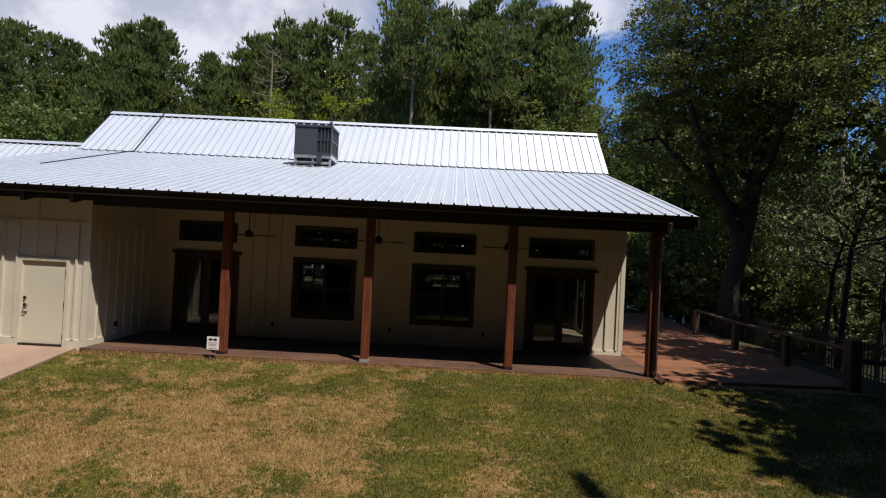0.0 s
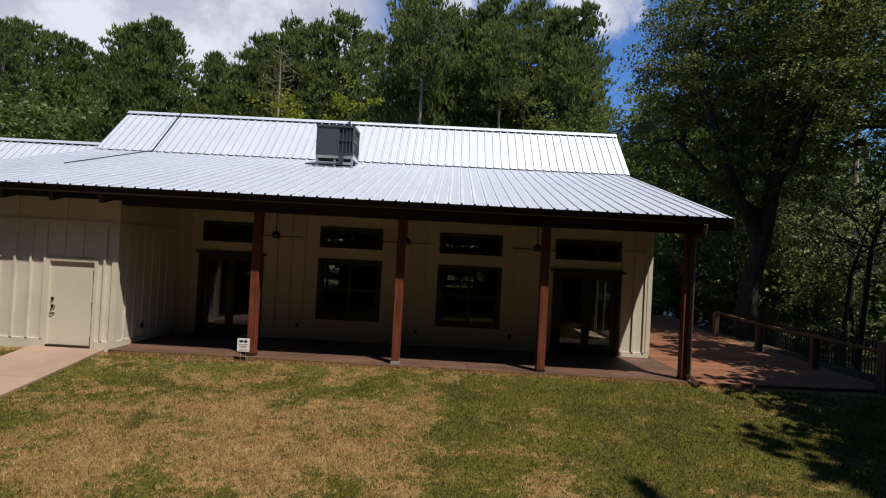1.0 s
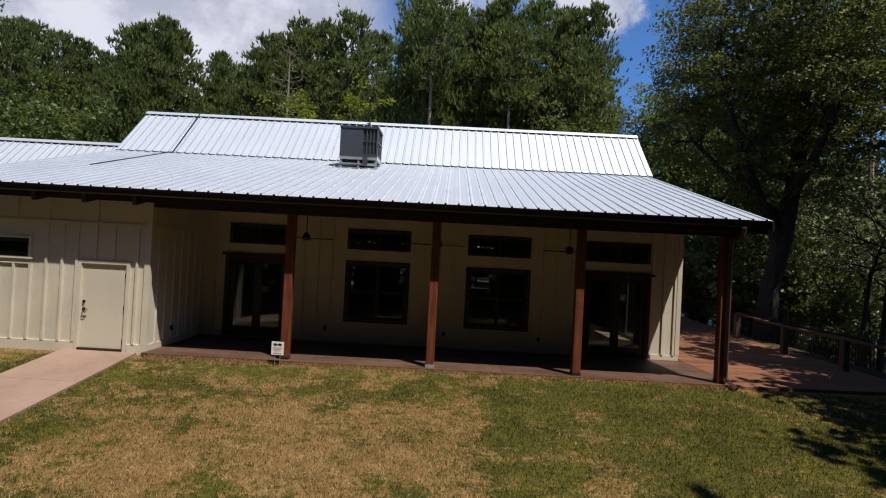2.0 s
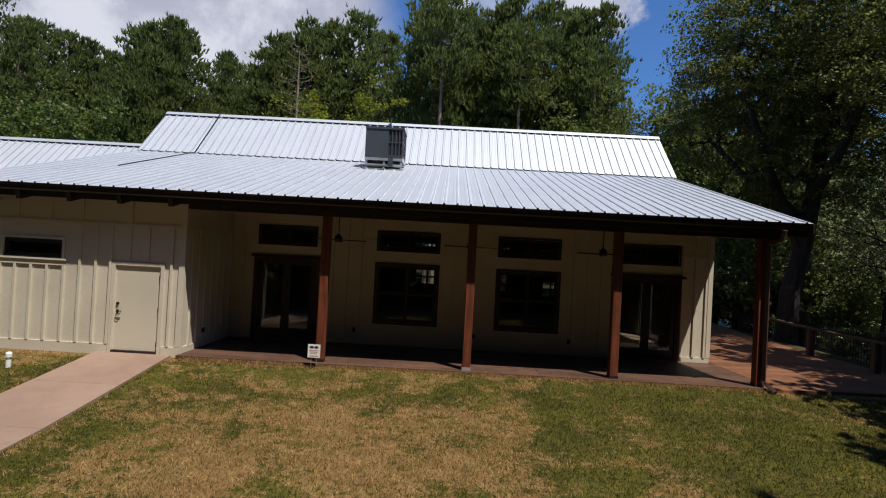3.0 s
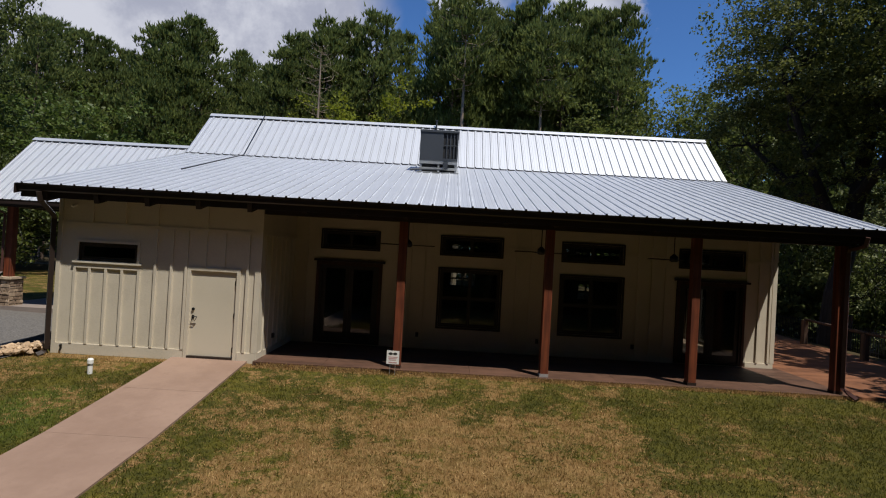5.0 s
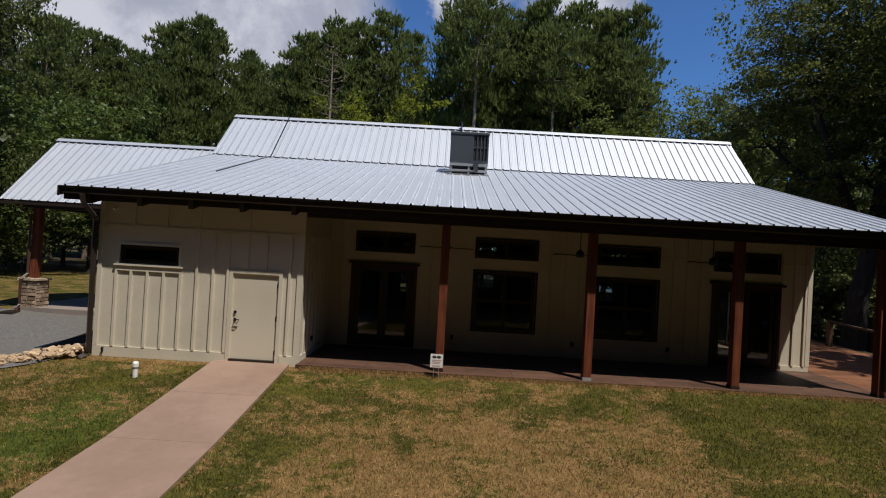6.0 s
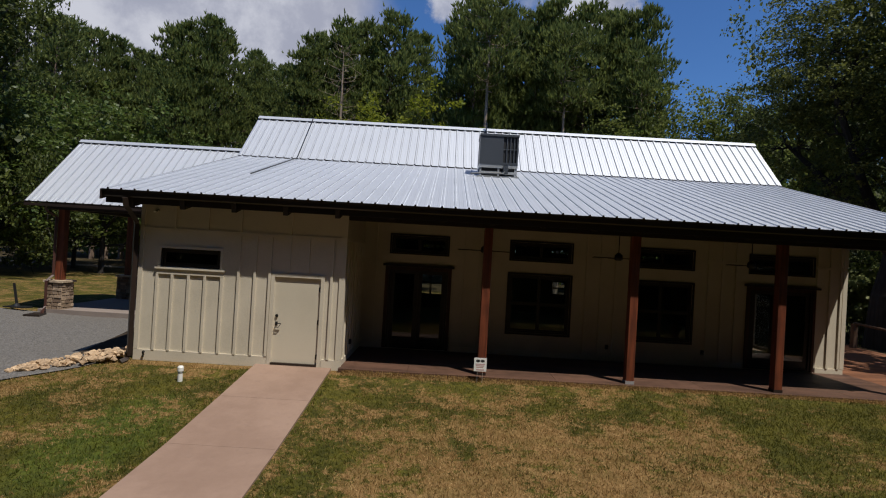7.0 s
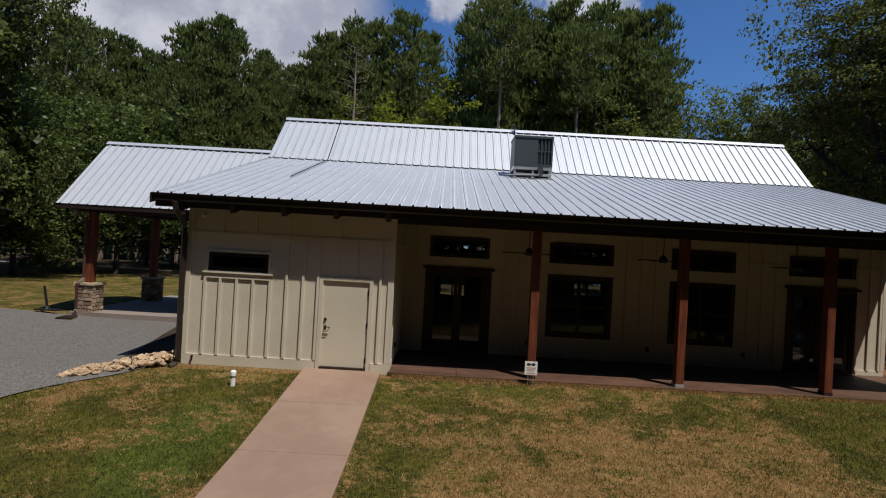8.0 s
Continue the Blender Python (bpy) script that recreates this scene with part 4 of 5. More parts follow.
mb.box(ux0 + 0.78, ux1 - 0.05, uy0 + 0.05, uy1 - 0.05, 5.97, 6.84)
part("coil", mb, M_UNITDARK, unit, "dark condenser coil")
for a, b in ((ux1 - 0.05, uy0), (ux1 - 0.05, uy1 - 0.05)):
    mb = Mesh()
    mb.box(a, ux1, b, b + 0.05, 5.97, 6.84)
    part("corner_post", mb, M_UNIT, unit)
mb = Mesh()
mb.box(ux0 - 0.015, ux1 + 0.015, uy0 - 0.015, uy1 + 0.015, 6.84, 6.91)
part("lid", mb, M_UNIT, unit)
mb = Mesh()
for x in (ux0 + 0.90, ux0 + 1.02, ux0 + 1.14):
    mb.box(x - 0.018, x + 0.018, uy0 + 0.015, uy0 + 0.045, 5.97, 6.84)
mb.box(ux0 + 0.78, ux1 - 0.05, uy0 + 0.012, uy0 + 0.03, 6.40, 6.43)
part("front_guard", mb, M_UNIT, unit, "slatted coil guard")
mb = Mesh()
mb.box(ux1 - 0.03, ux1 - 0.005, uy0 + 0.05, uy1 - 0.05, 6.40, 6.44)
for k in range(7):
    y = uy0 + 0.14 + 0.13 * k
    mb.box(ux1 - 0.03, ux1 - 0.012, y - 0.008, y + 0.008, 5.97, 6.84)
part("side_guard", mb, M_UNIT, unit)
mb = Mesh()
mb.tube([(-5.05, 18.45, 6.91), (-5.05, 18.45, 6.95)], 0.34, 20)
part("fan_cowl", mb, M_UNITDARK, unit)
mb = Mesh()
mb.tube([(-5.95, 17.8, 5.52), (-5.6, 17.82, 5.56), (-4.85, 17.84, 5.58), (-4.8, 17.9, 5.75)], 0.03, 6)
mb.box(-4.86, -4.70, 17.86, 17.985, 5.60, 5.85)
part("gas_line", mb, M_UNIT, unit, "grey pipe and valve")
mb = Mesh()
mb.tube([(-5.27, 21.5, 7.7), (-5.27, 21.5, 8.10)], 0.03, 8)
mb.tube([(-5.27, 21.5, 8.10), (-5.27, 21.5, 8.13)], 0.05, 8)
part("vent_pipe", mb, M_UNIT, house, "thin grey vent pipe at the ridge")


def ceiling_fan(x, y):
    z = 2.98
    f = thing("ceiling_fan", (x, y, z), "dark bronze porch ceiling fan on a long rod", "ceiling fan", "porch fans")
    top = under(y) - 0.02
    mb = Mesh()
    mb.tube([(x, y, z + 0.1), (x, y, top)], 0.013, 8)
    part("rod", mb, M_BLACK, f)
    mb = Mesh()
    mb.tube([(x, y, top - 0.06), (x, y, top + 0.03)], [0.05, 0.075], 12)
    part("canopy", mb, M_BLACK, f)
    mb = Mesh()
    mb.tube([(x, y, z - 0.08), (x, y, z - 0.05), (x, y, z + 0.06), (x, y, z + 0.13)], [0.06, 0.11, 0.10, 0.03], 16)
    part("motor", mb, M_BLACK, f, smooth=True)
    for k in range(4):
        mb = Mesh()
        m = Matrix.Translation((x, y, z - 0.02)) @ Matrix.Rotation(radians(8 + 90 * k), 4, "Z") @ Matrix.Rotation(radians(10), 4, "X")
        mb.prism([(0.10, -0.02), (0.22, -0.055), (0.70, -0.07), (0.72, 0.0), (0.70, 0.07), (0.22, 0.055), (0.10, 0.02)], -0.004, 0.004, m=m)
        part("blade", mb, M_DARKWOOD, f)
    return f


for x in (-5.59, -2.08, 1.40):
    ceiling_fan(x, 14.2)

sign = thing("yard_sign", (-5.66, 12.55, -0.08), "small white yard notice on a wire stake", "sign")
mb = Mesh()
mb.box(-5.81, -5.52, 12.545, 12.555, 0.16, 0.47)
part("board", mb, M_WHITE, sign)
mb = Mesh()
for dx in (-0.06, 0.06):
    mb.tube([(-5.665 + dx, 12.56, -0.2), (-5.665 + dx, 12.56, 0.3)], 0.005, 6)
part("stake", mb, M_ZINC, sign, "thin metal wire stake")
mb = Mesh()
for dx in (-0.055, 0.05):
    c = [(-5.665 + dx + 0.05 * math.cos(a), 12.543, 0.40 + 0.032 * math.sin(a)) for a in [2 * math.pi * k / 14 for k in range(14)]]
    mb.face(c)
part("emblem", mb, M_INK, sign, "two dark round shapes")
mb = Mesh()
for k in range(3):
    z = 0.325 - 0.035 * k
    mb.box(-5.775 + 0.01 * k, -5.555 - 0.02 * k, 12.5425, 12.5445, z - 0.009, z + 0.009)
mb.box(-5.76, -5.57, 12.5425, 12.5445, 0.185, 0.21)
part("text_bar", mb, M_REDINK, sign, "faint unreadable lines")

pipe = thing("cleanout_pipe", (-12.24, 11.85, -0.2), "white plastic cleanout pipe standing in the lawn", "pipe")
mb = Mesh()
mb.tube([(-12.24, 11.85, -0.4), (-12.24, 11.85, 0.0)], 0.052, 16)
part("stem", mb, M_WHITE, pipe, smooth=False)
mb = Mesh()
mb.tube([(-12.24, 11.85, -0.06), (-12.24, 11.85, 0.02), (-12.24, 11.85, 0.05)], [0.064, 0.064, 0.045], 16)
part("cap", mb, M_WHITE, pipe)
mb = Mesh()
mb.tube([(-12.24, 11.85, -0.105), (-12.24, 11.85, -0.09)], 0.054, 16)
part("joint", mb, M_BROWN, pipe, "dark glue joint")

# limestone riprap by the bay's corner
rocks = thing("rock_pile", (-14.7, 12.3, -0.2), "heap of pale broken limestone at the drive's edge", "rocks")
ROCK = []
for k in range(5):
    bm = bmesh.new()
    bmesh.ops.create_icosphere(bm, subdivisions=1, radius=0.5)
    rnd = random.Random(40 + k)
    for v in bm.verts:
        v.co *= rnd.uniform(0.58, 1.2)
        v.co.z *= 0.7
    me = bpy.data.meshes.new("stone")
    bm.to_mesh(me)
    bm.free()
    me.materials.append(M_ROCK)
    ROCK.append(me)
rnd = random.Random(8)
for k in range(230):
    t = rnd.random() ** 0.85
    x = -13.95 - 1.95 * t + rnd.uniform(-0.08, 0.08)
    y = 12.72 - 1.05 * t + rnd.uniform(-0.05, 0.95) * (1 - 0.5 * t)
    s = rnd.uniform(0.07, 0.16) + 0.12 * rnd.random() ** 3
    z = ground_z(x, y) + 0.03 + s * 0.12 + rnd.uniform(0, 0.14) * (1 - t)
    part("stone", ROCK[k % 5], None, rocks, at=Matrix.Translation((x, y, z)) @ Euler((rnd.uniform(-0.5, 0.5), rnd.uniform(-0.5, 0.5), rnd.uniform(0, 6.3))).to_matrix().to_4x4() @ Matrix.Diagonal((s * 1.25, s, s * 0.9, 1)))

# leaning black stand by the pier
stand = thing("driveway_stand", (-22.0, 19.4, 0.0), "black leaning pole on a flat base at the drive", "stand")
mb = Mesh()
mb.tube([(-22.0, 19.4, 0.03), (-22.16, 19.4, 0.86)], [0.045, 0.04], 8)
part("pole", mb, M_BLACK, stand)
mb = Mesh()
mb.prism([(-22.4, 19.25), (-21.6, 19.2), (-21.5, 19.5), (-22.3, 19.6)], -0.012, 0.035)
mb.tube([(-22.0, 19.4, 0.03), (-22.0, 19.4, 0.14)], [0.12, 0.05], 8)
part("base", mb, M_BLACK, stand)
mb = Mesh()
mb.prism([(-20.9, 18.3), (-20.45, 18.45), (-20.65, 19.05), (-21.0, 18.95)], -0.2, -0.08)
solid("splash_block", mb, M_BROWN, "dark splash block under the downspout", "splash block")

# ---- terrace fence ----
fence = thing("log_fence", (10.1, 17.5, -0.1), "rustic log rail on short timber posts round the terrace", "fence")
FP = [(9.68, 12.98, 0.90), (9.75, 15.6, 0.885), (9.72, 18.3, 0.90), (9.9, 21.6, 0.98)]
for k, (x, y, z) in enumerate(FP):
    mb = Mesh()
    r = 0.15 if k == 0 else 0.10
    mb.box(x - r, x + r, y - r, y + r, ground_z(x, y) - 0.1, 1.13 if k == 0 else z - 0.03, bevel=0.03)
    part("post", mb, M_RAIL, fence, "weathered timber post")
for (xa, ya, za), (xb, yb, zb) in zip(FP, FP[1:]):
    mb = Mesh()
    mb.tube([(xa, ya, za), ((xa + xb) / 2 + 0.02, (ya + yb) / 2, (za + zb) / 2 - 0.015), (xb, yb, zb)], [0.055, 0.048, 0.05], 10)
    part("rail", mb, M_RAIL, fence, smooth=True)
mb = Mesh()
mb.tube([(9.68, 12.98, 0.66), (12.4, 12.6, 0.5), (15.0, 12.2, 0.3)], 0.07, 10)
part("rail", mb, M_RAIL, fence)
far = thing("log_fence", (12.5, 22.8, -0.6), "far log post and rail beyond the terrace", "fence")
for x, y in ((12.5, 22.8), (14.6, 21.2)):
    mb = Mesh()
    mb.box(x - 0.14, x + 0.14, y - 0.14, y + 0.14, ground_z(x, y) - 0.1, 1.15 if x < 13 else 0.6, bevel=0.04)
    part("post", mb, M_RAIL, far)
mb = Mesh()
mb.tube([(12.5, 22.8, 0.5), (14.6, 21.2, 0.3)], 0.06, 8)
part("rail", mb, M_RAIL, far)
iron = thing("iron_fence", (11.6, 18.0, -0.5), "low black iron picket fence below the terrace", "fence")
mb = Mesh()
mb.box(-0.011, 0.011, -0.011, 0.011, 0.0, 1.05)
PICKET = mb.data("picket", [M_BLACK])
ia, ib = Vector((11.3, 13.2)), Vector((12.6, 28.0))
count = 105
for k in range(count):
    q = ia.lerp(ib, k / (count - 1))
    part("picket", PICKET, None, iron, at=Matrix.Translation((q.x, q.y, ground_z(q.x, q.y) - 0.02)))
for dz in (0.15, 0.92):
    mb = Mesh()
    mb.tube([(q.x, q.y, ground_z(q.x, q.y) + dz) for q in [ia.lerp(ib, k / 20) for k in range(21)]], 0.016, 4)
    part("rail", mb, M_BLACK, iron)

# ---- trees ----


def tuft_faces(points, ways, length, width, rng, blades, spread):
    """Thin triangles that fan out from each point about its way."""
    n = len(points)
    p = np.repeat(points, blades, axis=0)
    w = np.repeat(ways, blades, axis=0) + rng.normal(0, spread, (n * blades, 3))
    w /= np.linalg.norm(w, axis=1)[:, None] + 1e-9
    side = np.cross(w, rng.normal(0, 1, w.shape))
    side /= np.linalg.norm(side, axis=1)[:, None] + 1e-9
    ln = (length * rng.uniform(0.7, 1.25, n * blades))[:, None]
    verts = np.stack([p - side * width / 2, p + side * width / 2, p + w * ln], axis=1).reshape(-1, 3)
    return verts, np.arange(len(verts)).reshape(-1, 3)


def leaf_faces(points, size, rng, flat=0.5):
    """Lozenge leaves, loosely facing up."""
    n = len(points)
    normal = rng.normal(0, 1, (n, 3)) * (1 - flat) + np.array((0, 0, flat))
    normal /= np.linalg.norm(normal, axis=1)[:, None]
    a = np.cross(normal, rng.normal(0, 1, (n, 3)))
    a /= np.linalg.norm(a, axis=1)[:, None] + 1e-9
    b = np.cross(normal, a)
    s = (size * rng.uniform(0.6, 1.3, n))[:, None]
    verts = np.stack([points - a * s * 0.5, points + b * s * 0.36, points + a * s * 0.5 - normal * s * 0.1, points - b * s * 0.36], axis=1).reshape(-1, 3)
    return verts, np.arange(len(verts)).reshape(-1, 4)


def pine(name, seed, height, bare, spread, limbs, mat, bark, label, tufts=12, dead=False, length=0.45, blades=4):
    """A tall pine: tapered trunk, whorls of limbs, pads of upright needle brushes under a rounded top."""
    rng = np.random.default_rng(seed)
    t = thing(name, (0, 0, 0), label, "tree", "pine wood")
    lean = rng.normal(0, 0.25, 2)
    tr = Mesh()
    hs = np.linspace(0, 1, 9)
    tr.tube([(lean[0] * h * h, lean[1] * h * h, h * height * 0.96 - 0.3) for h in hs], [0.24 * (1 - h) ** 0.8 + 0.02 for h in hs], 7)
    pts, ways = [], []
    for k in range(limbs):
        f = bare + (0.965 - bare) * (k + rng.uniform(0, 1)) / limbs
        g = (f - bare) / (1 - bare)
        reach = spread * min(1, 0.45 + 1.6 * g) * (1 - g ** 2.2) ** 0.85 * rng.uniform(0.55, 1.15) + 0.25
        az = k * 2.4 + rng.normal(0, 0.4)
        base = np.array((lean[0] * f * f, lean[1] * f * f, f * height))
        out = np.array((math.cos(az), math.sin(az), 0))
        rise = rng.uniform(0.05, 0.35) + 0.15 * g
        path = [base + out * reach * s + np.array((0, 0, reach * rise * s * s + (0.1 - 0.25 * (1 - g)) * reach * s)) for s in (0, 0.35, 0.7, 1.0)]
        tr.tube([tuple(p) for p in path], [0.05 * (1 - 0.6 * g) * (0.5 if dead else 1), 0.02 if dead else 0.035, 0.012 if dead else 0.022, 0.007], 4)
        if dead:
            for q in range(3):
                s0 = path[1 + q % 3]
                tr.tube([tuple(s0), tuple(s0 + np.array((rng.normal(0, 0.4), rng.normal(0, 0.4), rng.uniform(0, 0.5))))], [0.015, 0.006], 3)
            continue
        for q in range(3 + int(reach > 2)):
            at = rng.uniform(0.4, 1.0) if q else 0.98
            i = min(2, int(at * 3))
            pad = path[i] + (path[i + 1] - path[i]) * min(1.0, at * 3 - i) + rng.normal(0, 0.16, 3) * np.array((1, 1, 0.4)) * reach
            size = rng.uniform(0.5, 1.0) * (0.5 + 0.17 * reach)
            n = int(tufts * rng.uniform(0.7, 1.2))
            off = rng.normal(0, 0.55, (n, 3)) * np.array((1, 1, 0.4)) * size
            pts.extend(pad + off)
            ways.extend(off * 0.35 / size + out * 0.15 + np.array((0, 0, 0.9)))
    part("trunk", tr, bark, t)
    if not dead:
        v, f = tuft_faces(np.array(pts), np.array(ways), length, length * 0.36, rng, blades, 0.24)
        v[:, 2] = np.where(v[:, 2] > 0.8 * height, 0.8 * height + (v[:, 2] - 0.8 * height) * 0.2 * height / (np.percentile(v[:, 2], 99.9) - 0.8 * height), v[:, 2])
        part("crown", numpy_mesh("crown", v, f, [mat]), None, t)
    return t


def branchy(tr, rng, start, way, length, radius, depth, ends):
    """Grows a limb and its forks; ends collects the twig tips."""
    way = way / np.linalg.norm(way)
    mid = start + way * length * 0.5 + rng.normal(0, 0.07, 3) * length
    tip = start + way * length + rng.normal(0, 0.1, 3) * length + np.array((0, 0, 0.05 * length))
    tr.tube([tuple(start), tuple(mid), tuple(tip)], [radius, radius * 0.8, radius * 0.55], 6 if radius > 0.06 else 4)
    if depth < 2:
        ends.append(mid)
    if depth == 0:
        ends.append(tip)
        return
    for k in range(rng.integers(2, 5)):
        w = way + rng.normal(0, 0.55, 3) + np.array((0, 0, 0.08))
        branchy(tr, rng, mid if k % 2 else tip, w, length * rng.uniform(0.55, 0.8), radius * 0.55, depth - 1, ends)


def broadleaf(name, seed, height, clear, width, leaves, size, mat, bark, label, girth=0.25, depth=3, group="broadleaf wood", lean=(0, 0), clump=0.75, low=0.25, limb=()):
    """A broadleaf tree: forked trunk and leaf clumps at the twig tips."""
    rng = np.random.default_rng(seed)
    t = thing(name, (0, 0, 0), label, "tree", group)
    tr, ends = Mesh(), []
    top = np.array((lean[0], lean[1], height * 0.55))
    fork = np.array((lean[0] * 0.45, lean[1] * 0.45, clear))
    tr.tube([(0, 0, -0.4), (0, 0, 0.25), tuple(fork), tuple(top)], [girth * 1.4, girth, girth * 0.75, girth * 0.4], 10)
    for k in range(11):
        s = k / 10
        base = fork + (top - fork) * s
        az = k * 2.4 + rng.normal(0, 0.3)
        tilt = 0.25 + 0.9 * s + rng.normal(0, 0.12)
        way = np.array((math.cos(az), math.sin(az), tilt))
        branchy(tr, rng, base, way, width * 0.5 * (1 - 0.25 * s) + height * 0.10 * s, girth * 0.4 * (1 - 0.4 * s), depth, ends)
    if limb:
        more = np.random.default_rng(seed + 1)
        a, b = np.array(limb[0]), np.array(limb[1])
        tr.tube([tuple(a), tuple(a + (b - a) * 0.4 - np.array((0, 0, 0.25))), tuple(b), tuple(b + (b - a) * 0.5 + np.array((0, 0, 2.0)))], [girth * 0.75, girth * 0.62, girth * 0.5, girth * 0.3], 9)
        for q in range(4):
            branchy(tr, more, b + np.array((0, 0, 0.6 * q)), (b - a) * np.array((1, 1, 0.3)) + more.normal(0, 0.8, 3), width * 0.4, girth * 0.25, depth - 1, ends)
    part("trunk", tr, bark, t)
    ends = np.array(ends)
    crown_leaves(t, rng, ends[rng.random(len(ends)) < 0.75], leaves, size, clump, mat, low)
    return t


def crown_leaves(t, rng, centres, leaves, size, clump, mat, low, core=0.10):
    """Leaf sprays on the domes of many clumps, and a few broad leaves inside that close the crown."""
    grow = rng.uniform(0.55, 1.35, len(centres))
    pick = rng.integers(0, len(centres), leaves)
    off = rng.normal(0, 1, (leaves, 3))
    off /= np.linalg.norm(off, axis=1)[:, None]
    off[:, 2] = np.where(off[:, 2] < -0.15, -off[:, 2], off[:, 2])
    pts = centres[pick] + off * np.array((1, 1, 0.6)) * (clump * grow[pick] * rng.random(leaves) ** 0.35)[:, None]
    inner = centres[rng.integers(0, len(centres), int(leaves * core))]
    mid = centres.mean(axis=0)
    inner = mid + (inner - mid) * rng.uniform(0.4, 0.8, len(inner))[:, None] + rng.normal(0, clump * 0.2, inner.shape)
    v, f = [], []
    for p, z, flat in ((pts, size, 0.55), (inner, size * 2.1, 0.3)):
        p = p[p[:, 2] > low + 0.8 * np.sin(p[:, 0] * 1.7) * (low > 1)]
        a, b = leaf_faces(p, z, rng, flat)
        f.append(b + sum(len(q) for q in v))
        v.append(a)
    part("crown", numpy_mesh("crown", np.concatenate(v), np.concatenate(f), [mat]), None, t)


def lobed_oak(name, seed, lobes, clumps, leaves, size, mat, bark, label, girth):
    """A big oak whose crown fills several lobes (x, y, z, three radii); a limb runs into each lobe."""
    rng = np.random.default_rng(seed)
    t = thing(name, (0, 0, 0), label, "tree", "bank trees")
    tr, ends, centres = Mesh(), [], []
    tr.tube([(-1.45, 0, -0.5), (-1.4, 0, 0.3), (-1.3, -0.05, 2.5), (-0.75, 0.0, 4.6), (0.1, 0.1, 10.0), (0.0, 0.0, 15.0)], [girth * 1.5, girth * 1.05, girth * 0.9, girth * 0.75, girth * 0.45, girth * 0.15], 10)
    for k, (x, y, z, rx, ry, rz) in enumerate(lobes):
        hub, r = np.array((x, y, z)), np.array((rx, ry, rz))
        start = np.array((-1.15 + 0.2 * k, 0.0, 3.2 + 1.1 * k))
        tr.tube([tuple(start), tuple(start + (hub - start) * 0.45 - np.array((0, 0, 0.4))), tuple(hub)], [girth * 0.6, girth * 0.42, girth * 0.2], 8)
        for q in range(7):
            way = rng.normal(0, 1, 3) + np.array((0, 0, 0.3))
            branchy(tr, rng, start + (hub - start) * rng.uniform(0.5, 1.0), way * r, 0.3 * float(r.min()), girth * 0.16, 2, ends)
        n = int(clumps * rx * ry * rz / sum(a[3] * a[4] * a[5] for a in lobes))
        way = rng.normal(0, 1, (n, 3))
        way /= np.linalg.norm(way, axis=1)[:, None]
        centres.append(hub + way * r * (rng.random(n) ** 0.28)[:, None])
    part("trunk", tr, bark, t)
    crown_leaves(t, rng, np.concatenate(centres), leaves, size, 0.75, mat, 5.2, 0.08)
    return t


def put(ob, x, y, scale=1.0, turn=0.0, sz=None, z=None):
    s = Matrix.Diagonal((scale / ob.scale.x, scale / ob.scale.y, (sz or scale) / ob.scale.z, 1))
    c = copy_thing(ob, Matrix.Translation((x, y, ground_z(x, y) if z is None else z)) @ Matrix.Rotation(turn, 4, "Z") @ s)
    return c


def first(ob, x, y, scale=1.0, turn=0.0, sz=None):
    ob.matrix_basis = Matrix.Translation((x, y, ground_z(x, y))) @ Matrix.Rotation(turn, 4, "Z") @ Matrix.Diagonal((scale, scale, sz or scale, 1))


P_LABEL = "tall green loblolly pine with upswept needle tufts"
PINES = [pine("pine_tree", 11 + k, 25.0, b, s, n, M_NEEDLE, M_BARK, P_LABEL) for k, (b, s, n) in enumerate([(0.22, 3.5, 115), (0.30, 3.1, 105), (0.18, 3.9, 125), (0.34, 3.4, 105)])]
FAR_PINES = [pine("pine_tree", 21 + k, 25.0, b, 4.2, 80, M_NEEDLE, M_BARK, P_LABEL, 5, length=0.7, blades=4) for k, b in enumerate((0.15, 0.3))]
TOPS = [(-43.0, 48, 22.8), (-47.0, 55, 25.8), (-45.9, 58.8, 26.1), (-45.1, 60, 26.0), (-42.5, 60, 24.7), (-43.4, 64, 25.6), (-33.4, 50, 23.6), (-31.3, 49, 23.7), (-29.9, 50, 24.4), (-29.0, 51, 23.8), (-31.1, 63.5, 26.6),
        (-29.7, 64, 25.6), (-26.4, 62, 24.5), (-21.4, 51.2, 22.2), (-20.4, 52, 24.2), (-19.6, 54, 25.4), (-17.5, 53.5, 26.3), (-15.9, 56, 27.6), (-14.0, 55, 28.2), (-11.2, 59.3, 28.1), 
        (-6.3, 50, 26.4), (-4.8, 47.5, 26.3), (-2.2, 50, 26.9), (-0.2, 51, 26.5), (0.5, 48.6, 26.2), (2.3, 48, 26.9), (4.7, 47, 26.6), (7.4, 49, 27.0), (8.3, 47, 25.7), (9.6, 46.8, 26.0)]
used = set()
rnd = random.Random(5)
for k, (x, y, top) in enumerate(TOPS):
    src = (k * 7 + k // 4) % 4
    s = (top - 0.6 - ground_z(x, y)) / 25.0
    turn = rnd.uniform(0, 6.3)
    wide = s * rnd.uniform(0.85, 1.1)
    if src not in used:
        used.add(src)
        first(PINES[src], x, y, wide, turn, s)
    else:
        put(PINES[src], x, y, wide, turn, s)
first(FAR_PINES[0], -60.0, 62.0, 1.1, 0.5)
first(FAR_PINES[1], 30.0, 66.0, 1.1, 0.5, 0.8)
